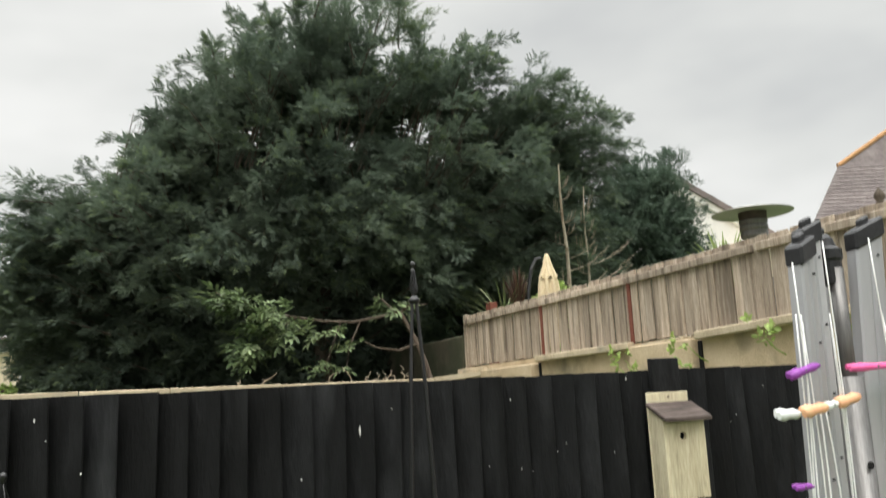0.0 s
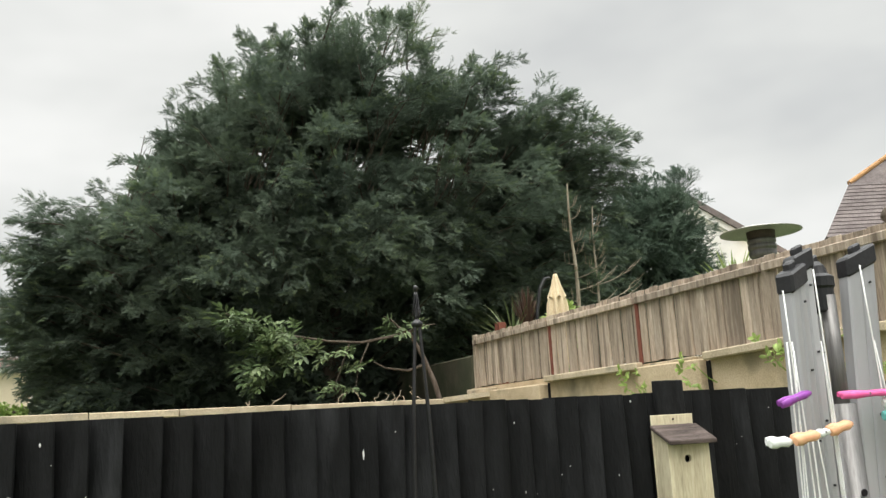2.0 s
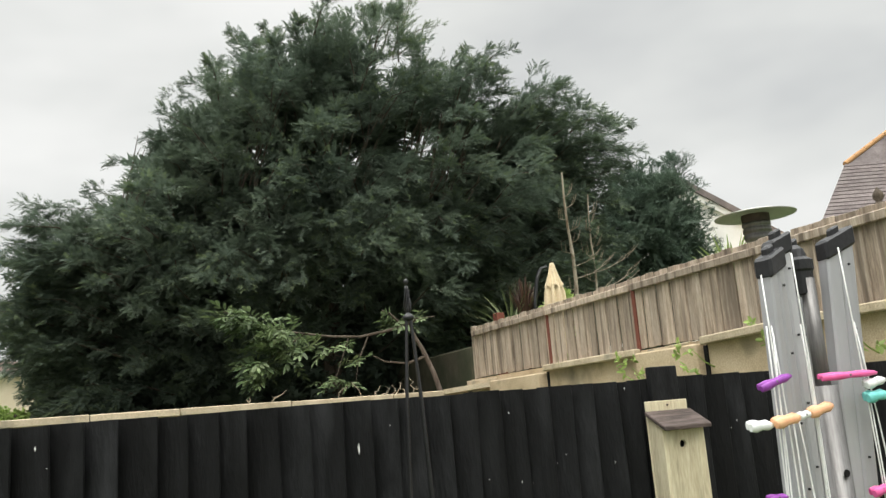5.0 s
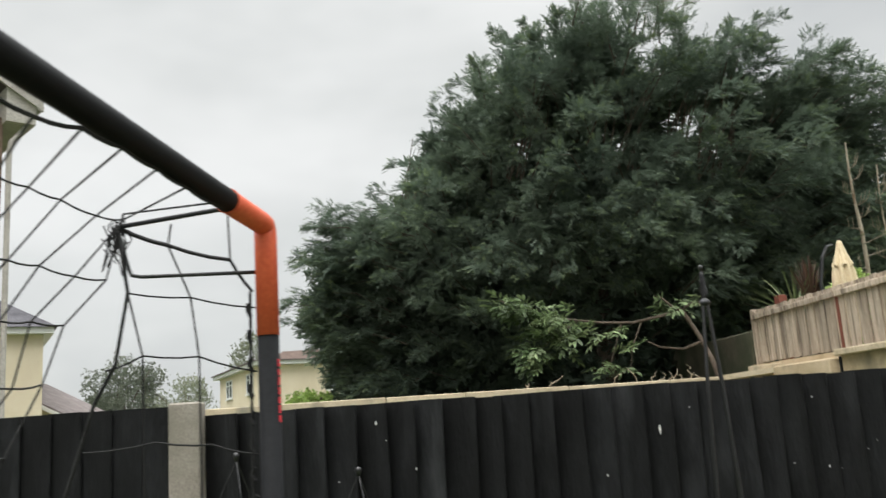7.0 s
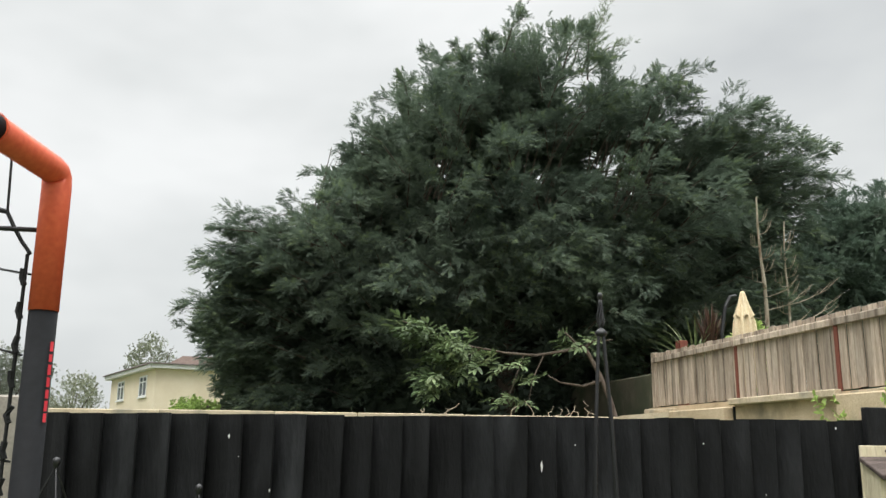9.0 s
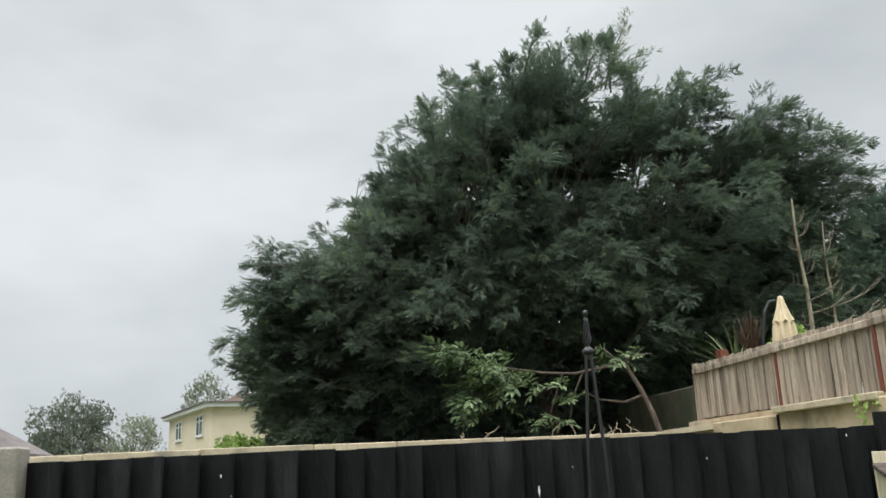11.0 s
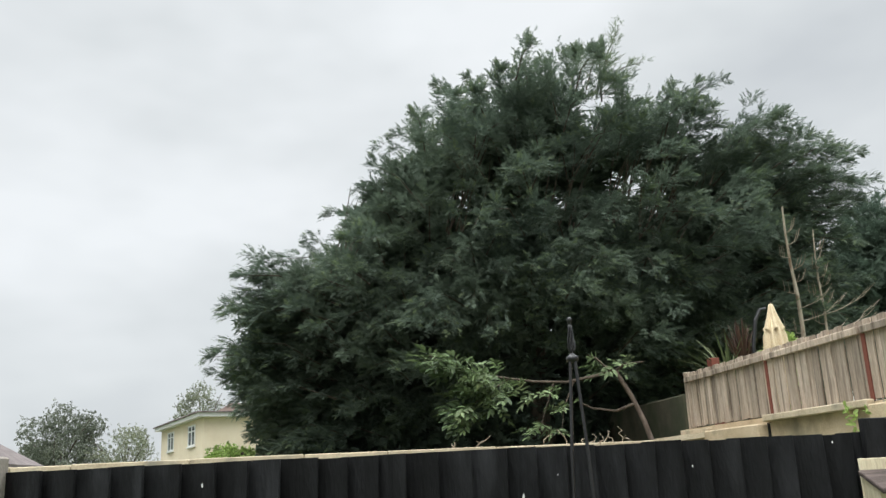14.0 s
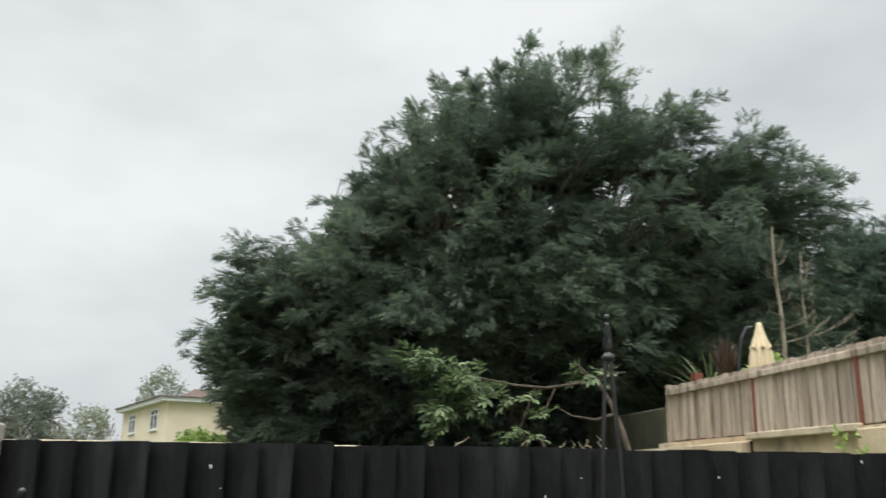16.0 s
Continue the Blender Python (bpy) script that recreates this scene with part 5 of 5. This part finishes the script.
def football_goal():
    px, py, pz = -0.289, 1.288, 1.803
    d = Vector((-0.212, -0.977, 0.010)).normalized()
    back = Vector((-0.977, 0.212, 0)).normalized()
    goal = thing("football_goal", (px, py, 0), "black plastic football goal with an orange corner and a black net", "goal")
    inv = Matrix.Translation((-px, -py, 0))
    c = Vector((px, py, pz))
    R = 0.018

    def add(name, bm, mat, label="", smooth=True):
        p = part(name, bm, mat, goal, label, smooth)
        p.data.transform(inv)
        return p
    bm = bmesh.new()
    tube(bm, [c + d * 0.17, c + d * 3.4], R, 28)
    add("crossbar", bm, GOALBLACK, "glossy black tube")
    bm = bmesh.new()
    tube(bm, [c + d * 0.17, c + d * 0.172], R + 0.002, 28)
    add("collar", bm, GOALORANGE)
    bm = bmesh.new()
    pts = [c + d * 0.171, c + d * 0.022, c + d * 0.008 + Vector((0, 0, -0.002)), c + d * 0.002 + Vector((0, 0, -0.008)), c + Vector((0, 0, -0.022)), c + Vector((0, 0, -0.19))]
    tube(bm, pts, R + 0.001, 28)
    add("corner", bm, GOALORANGE, "bright orange corner elbow")
    bm = bmesh.new()
    tube(bm, [c + Vector((0, 0, -0.19)), (px, py, 0.02)], R, 28)
    add("post", bm, GOALBLACK, "glossy black tube")
    for i, (z, h) in enumerate(((1.566, 0.013), (1.551, 0.010), (1.536, 0.013), (1.520, 0.012), (1.505, 0.011), (1.490, 0.013), (1.475, 0.011))):
        bm = bmesh.new()
        a0, a1 = (-0.62, -0.30)
        rr = R + 0.0012
        cols = [[bm.verts.new((px + rr * math.cos(a0 + (a1 - a0) * k / 4), py + rr * math.sin(a0 + (a1 - a0) * k / 4), zz)) for k in range(5)] for zz in (z - h / 2, z + h / 2)]
        for k in range(4):
            bm.faces.new((cols[0][k], cols[0][k + 1], cols[1][k + 1], cols[1][k]))
        add("print_bar", bm, PINKPRINT, "plain red-pink printed bar")
    # bent stanchion rods, in the upright plane behind the post
    def P(depth, z, s=0.0):
        """depth behind the post, height, and distance along the crossbar."""
        return Vector((px, py, 0)) + back * depth + d * s + Vector((0, 0, z))
    K = P(0.265, 1.823, 0.01)
    bm = bmesh.new()
    tube(bm, [P(0.0, 1.722), P(0.225, 1.733), P(0.243, 1.737), P(0.249, 1.75), K], 0.0036, 8)
    add("support_rod", bm, IRON, "thin bent black rod")
    bm = bmesh.new()
    tube(bm, [P(0.0, pz - 0.01, 0.15), P(0.06, 1.822, 0.06), K], 0.0042, 8)
    add("support_rod", bm, IRON, "thin bent black rod")
    # the net
    rope = bmesh.new()

    def cord(a, b, r=0.0017, sag=0.0, steps=3):
        a, b = Vector(a), Vector(b)
        tube(rope, [a.lerp(b, k / steps) - Vector((0, 0, sag * 4 * (k / steps) * (1 - k / steps))) for k in range(steps + 1)], r, 5, False)

    foot = P(0.80, 0.02)
    heights = [pz - R, 1.816, 1.715, 1.635, 1.545] + [1.545 - 0.102 * k for k in range(1, 15)]
    shift = [0.0, -0.29, -0.20, -0.13, -0.115] + [-0.06] * 14

    def node(i, j):
        """i counts cords from the crossbar over the back to the ground, j along the crossbar."""
        s = max(0.23 + 0.088 * j + shift[i], 0.012 * i)
        wob = 0.006 * math.sin(2.3 * i + 1.7 * j)
        if i == 0:
            return P(0.0, heights[0] - (0.0 if j < 4 else 0.006 if j == 4 else 0.024), s)
        depth = 0.25 + 0.31 * (1.81 - heights[i])
        pull = 0.03 * math.exp(-s / 0.06)
        return P(depth + wob, heights[i] + wob + pull, s)
    for j in range(28):
        for i in range(len(heights) - 1):
            cord(node(i, j), node(i + 1, j))
    for i in range(1, len(heights)):
        for j in range(27):
            cord(node(i, j), node(i, j + 1), 0.0017, 0.003)
    # head rope along the bar, hanging free beyond the first ties
    for j in range(27):
        a, b2 = node(0, j), node(0, j + 1)
        cord(a, b2, 0.0026, 0.003)
    # side net between the post and the back cord
    back_edge = [K, P(0.25, 1.706), P(0.272, 1.585), P(0.31, 1.52), P(0.45, 1.1), foot]
    for a, b2 in zip(back_edge, back_edge[1:]):
        cord(a, b2, 0.0034, 0.0, 3)
    rows = ((P(0.25, 1.706), P(0.136, 1.689), P(0.022, 1.662)), (P(0.29, 1.575), P(0.223, 1.596), P(0.122, 1.587), P(0.022, 1.555)))
    for row in rows + tuple((P(0.31 + 0.31 * (1.5 - z), z), P(0.2, z + 0.01), P(0.1, z), P(0.022, z - 0.02)) for z in (1.44, 1.32, 1.2, 1.05, 0.9, 0.7, 0.5, 0.3)):
        for a, b2 in zip(row, row[1:]):
            cord(a, b2, 0.0017, 0.003)
    for col in ((P(0.176, 1.784), P(0.136, 1.689), P(0.122, 1.587), P(0.12, 1.32), P(0.13, 0.9), P(0.2, 0.05)), (P(0.25, 1.706), P(0.223, 1.596), P(0.22, 1.32), P(0.3, 0.9), P(0.5, 0.05)),
                (P(0.067, 1.826), P(0.064, 1.748)), (P(0.17, 1.822), P(0.176, 1.784))):
        for a, b2 in zip(col, col[1:]):
            cord(a, b2, 0.0018, 0.0)
    for a, b2, r in ((K, P(0.176, 1.784), 0.0042), (P(0.176, 1.784), P(0.064, 1.748), 0.0036), (P(0.064, 1.748), P(0.026, 1.69), 0.0028), (P(0.03, 1.69), P(0.034, 1.2), 0.0026), (P(0.034, 1.2), P(0.03, 0.1), 0.0026)):
        cord(a, b2, r, 0.004)
    # bunched knot of spare cord
    for i in range(22):
        a = Vector((rnd.gauss(0, 0.008), rnd.gauss(0, 0.008), rnd.gauss(0.0, 0.008)))
        b = a + Vector((rnd.gauss(0, 0.01), rnd.gauss(0, 0.01), -rnd.uniform(0.02, 0.075)))
        tube(rope, [K + a, K + a.lerp(b, 0.5) + Vector((rnd.gauss(0, 0.008), 0, 0.0)), K + b, K + b.lerp(a, 0.4) + Vector((rnd.gauss(0, 0.008), 0, 0))], 0.0014, 5, False)
    for i in range(9):
        z = 1.67 - 0.045 * i
        tube(rope, [P(0.03 + rnd.gauss(0, 0.003), z), P(0.034, z - 0.012), P(0.03, z - 0.022)], 0.0042, 6)
    net = add("net", rope, NETCORD, "black knotted goal net", False)
    tagged(net, kind="stuff")


obelisk()
small_supports()
bird_box()
parasol()
patio_heater()
rotary_dryer()
football_goal()


# ---- houses beyond the gardens ----
def quad_wall(bm, a, u, length, z0, z1, thick, n):
    """An upright slab from a along u."""
    a, u, n = Vector(a), Vector(u), Vector(n)
    prism(bm, [(a.x, a.y, z0), (a.x + u.x * length, a.y + u.y * length, z0), (a.x + u.x * length, a.y + u.y * length, z1), (a.x, a.y, z1)], n * -thick)


def window(parent, a, u, n, s0, s1, z0, z1, panes=2):
    """A window set in a wall that starts at a, runs along u and faces n."""
    a, u, n = Vector((a[0], a[1], 0)), Vector(u), Vector(n)
    fw = 0.075
    bm = bmesh.new()

    def bar(sa, sb, za, zb, out, dep):
        p = a + u * sa + n * out
        prism(bm, [(p.x, p.y, za), (p.x + u.x * (sb - sa), p.y + u.y * (sb - sa), za), (p.x + u.x * (sb - sa), p.y + u.y * (sb - sa), zb), (p.x, p.y, zb)], n * -dep)
    bar(s0, s1, z0, z0 + fw, 0.05, 0.045)
    w = part("window", bm, WHITE, parent, "white framed window")
    rails = [("window_frame", s0, s1, z1 - fw, z1, 0.05, 0.045)]
    for k in range(panes + 1):
        s = s0 + (s1 - s0 - fw) * k / panes
        rails.append(("window_frame", s, s + fw, z0 + fw, z1 - fw, 0.05, 0.045))
    zm = z0 + (z1 - z0) * 0.68
    rails.append(("glazing_bar", s0 + fw, s1 - fw, zm, zm + fw * 0.7, 0.048, 0.04))
    rails.append(("window_sill", s0 - 0.08, s1 + 0.08, z0 - 0.06, z0 - 0.004, 0.10, 0.095))
    for name, *size in rails:
        bm = bmesh.new()
        bar(*size)
        part(name, bm, WHITE, w)
    for k in range(panes):
        bm = bmesh.new()
        sa = s0 + fw + (s1 - s0 - fw) * k / panes
        bar(sa, sa + (s1 - s0 - fw) / panes - fw, z0 + fw, z1 - fw, 0.02, 0.012)
        part("pane", bm, GLASS, w)


def unit(x, y):
    return Vector((x, y, 0)).normalized()


def cream_house():
    e = Vector((0.25, 0.04, 1.45))
    f = 1.6
    C = e + (Vector((-3.52, 28, 1.45)) - e) * f
    u, v = unit(-0.351, 0.936), unit(0.936, 0.351)
    top = 1.45 + (3.60 - 1.45) * f
    house = thing("cream_house", (C.x, C.y, -1.3), "distant cream rendered house with white windows and a flat white eave", "house")
    inv = Matrix.Translation((-C.x, -C.y, 1.3))
    before = set(bpy.data.objects)
    bm = bmesh.new()
    L, W = 6.7 * f, 13.0
    prism(bm, [C + Vector((0, 0, -2.75)), C + u * L + Vector((0, 0, -2.75)), C + u * L + v * W + Vector((0, 0, -2.75)), C + v * W + Vector((0, 0, -2.75))], (0, 0, top + 1.3))
    part("wall", bm, CREAM, house)
    bm = bmesh.new()
    o = 0.35
    base = [C - u * o - v * o, C + u * (L + o) - v * o, C + u * (L + o) + v * (W + o), C - u * o + v * (W + o)]
    prism(bm, [Vector((p.x, p.y, top - 0.01)) for p in base], (0, 0, 0.19))
    part("fascia", bm, WHITE, house, "white eaves board")
    bm = bmesh.new()
    base = [C - u * 0.45 - v * 0.45, C + u * (L + 0.45) - v * 0.45, C + u * (L + 0.45) + v * (W + 0.45), C - u * 0.45 + v * (W + 0.45)]
    lo = [bm.verts.new((p.x, p.y, top + 0.181)) for p in base]
    lo2 = [bm.verts.new((p.x, p.y, top + 0.24)) for p in base]
    mid = (C + u * L * 0.35 + v * W * 0.6, C + u * L * 0.65 + v * W * 0.6)
    hi = [bm.verts.new((p.x, p.y, top + 0.36)) for p in mid]
    bm.faces.new(lo[::-1])
    for k in range(4):
        bm.faces.new((lo[k], lo[(k + 1) % 4], lo2[(k + 1) % 4], lo2[k]))
    for q in ((lo2[0], lo2[1], hi[1], hi[0]), (lo2[1], lo2[2], hi[1]), (lo2[2], lo2[3], hi[0], hi[1]), (lo2[3], lo2[0], hi[0])):
        bm.faces.new(q)
    part("roof", bm, SLATE, house, "low grey roof")
    n = -v
    zt, zb = 1.45 + (3.45 - 1.45) * f, 1.45 + (2.79 - 1.45) * f
    window(house, C, u, n, 1.05 * f, 2.05 * f, zb, zt)
    window(house, C, u, n, 4.36 * f, 5.4 * f, zb, zt)
    window(house, C, v, -u, 3.4, 4.8, zb - 0.1, zt - 0.2)
    for ob in set(bpy.data.objects) - before:
        if ob.type == "MESH":
            ob.data.transform(inv)
    # a red-brown hipped roof seen behind the flat one
    back = thing("red_roof_house", (-10.0, 64.5, -1.0), "red-brown hipped roof of a house behind the cream one", "house")
    bm = boxes(((0, 0, 0), (9, 7, 6.0)))
    part("wall", bm, CREAM, back)
    bm = bmesh.new()
    lo = [bm.verts.new(p) for p in ((-0.4, -0.4, 5.99), (9.4, -0.4, 5.99), (9.4, 7.4, 5.99), (-0.4, 7.4, 5.99))]
    hi = [bm.verts.new((3.0, 3.5, 8.6)), bm.verts.new((6.0, 3.5, 8.6))]
    bm.faces.new(lo[::-1])
    for q in ((lo[0], lo[1], hi[1], hi[0]), (lo[1], lo[2], hi[1]), (lo[2], lo[3], hi[0], hi[1]), (lo[3], lo[0], hi[0])):
        bm.faces.new(q)
    part("roof", bm, REDTILE, back, "red-brown tiled hip")


def left_house():
    """Cream two-storey house with a slate hip, beyond the goal."""
    x, y = -10.7, 29.0
    house = thing("slate_roof_house", (x, y, -1.2), "cream house with a dark slate hipped roof", "house")
    house.rotation_euler.z = radians(24)
    part("wall", boxes(((-9, 0, 0), (0, 8, 6.35))), CREAM, house)
    part("fascia", boxes(((-9.3, -0.3, 6.3), (0.3, 8.3, 6.5))), WHITE, house, "white eaves board and gutter")
    bm = bmesh.new()
    lo = [bm.verts.new(p) for p in ((-9.4, -0.4, 6.505), (0.4, -0.4, 6.505), (0.4, 8.4, 6.505), (-9.4, 8.4, 6.505))]
    hi = [bm.verts.new((-6.0, 4, 9.0)), bm.verts.new((-3.2, 4, 9.0))]
    bm.faces.new(lo[::-1])
    for q in ((lo[0], lo[1], hi[1], hi[0]), (lo[1], lo[2], hi[1]), (lo[2], lo[3], hi[0], hi[1]), (lo[3], lo[0], hi[0])):
        bm.faces.new(q)
    part("roof", bm, DARKSLATE, house, "slate hip")
    window(house, (-9, 0), Vector((1, 0, 0)), Vector((0, -1, 0)), 5.2, 6.6, 3.8, 5.2)
    annexe = thing("garage", (-12.75, y + 1.0, 0.05), "low cream outbuilding with a sloping white-edged roof", "garage")
    bm = bmesh.new()
    prism(bm, [(0, 0, -1.3), (2.2, 0, -1.3), (2.2, 0, 2.48), (0, 0, 3.66)], (0, 5, 0))
    part("wall", bm, CREAM, annexe)
    bm = bmesh.new()
    prism(bm, [(-0.05, -0.3, 3.73), (2.5, -0.3, 2.36), (2.5, -0.3, 2.51), (-0.05, -0.3, 3.88)], (0, 5.6, 0))
    part("roof", bm, SLATE, annexe, "grey tiled slope")
    bm = bmesh.new()
    prism(bm, [(-0.05, -0.34, 3.68), (2.5, -0.34, 2.31), (2.5, -0.34, 2.45), (-0.05, -0.34, 3.82)], (0, 0.036, 0))
    part("bargeboard", bm, WHITE, annexe, "white roof verge")


def near_house():
    """The corner of a brick house with tiled verge and white soffit."""
    x, y = -6.1, 14.3
    house = thing("brick_house", (x, y, 0.05), "brick house corner with white soffit, gutter and tiled roof edge", "house")
    house.rotation_euler.z = radians(38)
    part("wall", boxes(((-7, 0, 0), (0, 7, 6.9))), BRICK, house)
    bm = bmesh.new()
    prism(bm, [(0.55, 0, 7.02), (0.55, 0, 7.30), (-3.5, 0, 9.72), (-7.6, 0, 7.30), (-7.6, 0, 7.02), (-3.5, 0, 9.42)], (0, -0.06, 0))
    ob = part("bargeboard", bm, DULLWHITE, house, "white gable board")
    ob.location.y = -0.25
    bm = bmesh.new()
    prism(bm, [(0.45, -0.24, 6.78), (0.45, -0.24, 7.12), (-0.02, -0.24, 7.38), (-0.02, -0.24, 6.78)], (0, 7.3, 0))
    part("soffit", bm, DULLWHITE, house, "white boxed eave")
    bm = bmesh.new()
    tube(bm, [(0.50, -0.3, 7.08), (0.50, 7.2, 7.08)], 0.06, 10)
    part("gutter", bm, DULLWHITE, house, "white gutter")
    bm = bmesh.new()
    tube(bm, [(0.46, -0.1, 7.03), (0.30, -0.1, 6.72), (0.10, -0.1, 6.45), (0.08, -0.1, 6.2), (0.08, -0.1, 0.2)], 0.045, 10)
    part("downpipe", bm, DULLWHITE, house, "white downpipe")
    bm = bmesh.new()
    prism(bm, [(0.62, -0.36, 7.28), (0.62, -0.36, 7.36), (-3.5, -0.36, 9.83), (-7.7, -0.36, 7.36), (-7.7, -0.36, 7.28), (-3.5, -0.36, 9.74)], (0, 7.8, 0))
    roof = part("roof", bm, SLATE, house, "grey tiled roof")
    me = boxes(((-0.12, -0.02, -0.02), (0.12, 0.26, 0.03), 0.01))
    tile = bpy.data.meshes.new("verge_tile")
    me.to_mesh(tile)
    me.free()
    tile.materials.append(SLATE)
    for k in range(16):
        ob = new("verge_tile", tile)
        ob.parent = roof
        ob.location = (0.55 - 0.26 * k, -0.40, 7.40 + 0.156 * k)
        ob.rotation_euler = (0, math.radians(33), 0)


def gable_mid():
    """White house behind the patio heater."""
    house = thing("white_house", (17.0, 22.5, 1.5), "white rendered house with a brown tiled roof and white verge", "house")
    bm = bmesh.new()
    prism(bm, [(-4.0, 0, 0), (5.2, 0, 0), (5.2, 0, 4.3), (0.5, 0, 6.45), (-4.0, 0, 4.3)], (0, 8, 0))
    part("wall", bm, WHITE, house, "white render")
    for lab, z, mat, y0, dy in (("bargeboard", 0.0, WHITE, -0.12, 0.1), ("roof", 0.22, SLATE, -0.2, 8.4)):
        bm = bmesh.new()
        prism(bm, [(5.7, y0, 4.0 + z), (5.7, y0, 4.22 + z), (0.5, y0, 6.62 + z), (-4.6, y0, 4.22 + z), (-4.6, y0, 4.0 + z), (0.5, y0, 6.40 + z)], (0, dy, 0))
        part(lab, bm, mat, house, "white verge board" if lab == "bargeboard" else "brown tiles")


def slate_house():
    """Big slate roof with an orange ridge, right of the heater."""
    o = Vector((18.72, 18.0, 5.93))
    top = Vector((19.87, 18.6, 7.76))
    house = thing("tiled_roof_house", (18.7, 18, 1.5), "house with large grey-brown tiled roof, orange ridge and skylight", "house")
    inv = Matrix.Translation((-18.7, -18, -1.5))

    def add(name, bm, mat, label="", parent=None):
        p = part(name, bm, mat, parent or house, label)
        p.data.transform(inv)
        return p
    along = Vector((0.93, -0.36, 0.0)).normalized()
    inw = Vector((0.36, 0.93, 0))
    slope = Vector((0, 0, 1.83)) + inw * 1.25
    A = o
    add("wall", boxes(((19.4, 18.6, 1.5), (27, 24, 6.0))), CREAM)
    P = [A, A + along * 9, A + along * 9 + slope + Vector((0, 0, 2.2)) + inw * 1.5, A + along * 5.2 + slope + Vector((0, 0, 2.2)) + inw * 1.5, A + along * 1.5 + slope]
    bm = bmesh.new()
    prism(bm, P, inw * 0.25 + Vector((0, 0, -0.2)))
    roof = add("roof", bm, SLATE, "grey-brown plain tiles")
    # tile courses
    nrm = (P[1] - P[0]).cross(P[4] - P[0]).normalized()
    if nrm.y > 0:
        nrm = -nrm
    for k in range(15):
        q = k / 15
        a = A.lerp(P[4], q)
        b = (A + along * 9).lerp(A + along * 9 + slope, q)
        up = slope * (1 / 15)
        bm = bmesh.new()
        prism(bm, [a + nrm * 0.012, b + nrm * 0.012, b + up * 0.9 + nrm * 0.002, A.lerp(P[4], q + 0.06) + nrm * 0.002], nrm * 0.022)
        add("tile_course", bm, SLATE, parent=roof)
    for k in range(9):
        a = P[4].lerp(P[3], k / 9)
        b = P[4].lerp(P[3], (k + 0.96) / 9)
        bm = bmesh.new()
        tube(bm, [a, b], 0.075, 10)
        add("ridge_tile", bm, RIDGE, parent=roof)
    bm = bmesh.new()
    prism(bm, [A + Vector((0, 0, -0.16)), A + along * 9 + Vector((0, 0, -0.16)), A + along * 9 + Vector((0, 0, -0.02)), A + Vector((0, 0, -0.02))], inw * 0.1)
    add("gutter", bm, ROOFWOOD, "dark eaves gutter")
    s = A + along * 3.0 + slope * 0.52 + nrm * 0.03
    bm = bmesh.new()
    prism(bm, [s, s + along * 0.9, s + along * 0.9 + slope * 0.42, s + slope * 0.42], nrm * 0.09)
    sk = add("skylight", bm, WHITE, "white framed roof window")
    s2 = s + along * 0.09 + slope * 0.05 + nrm * 0.095
    bm = bmesh.new()
    prism(bm, [s2, s2 + along * 0.72, s2 + along * 0.72 + slope * 0.32, s2 + slope * 0.32], nrm * 0.01)
    add("pane", bm, GLASS, parent=sk)


cream_house()
left_house()
near_house()
gable_mid()
slate_house()
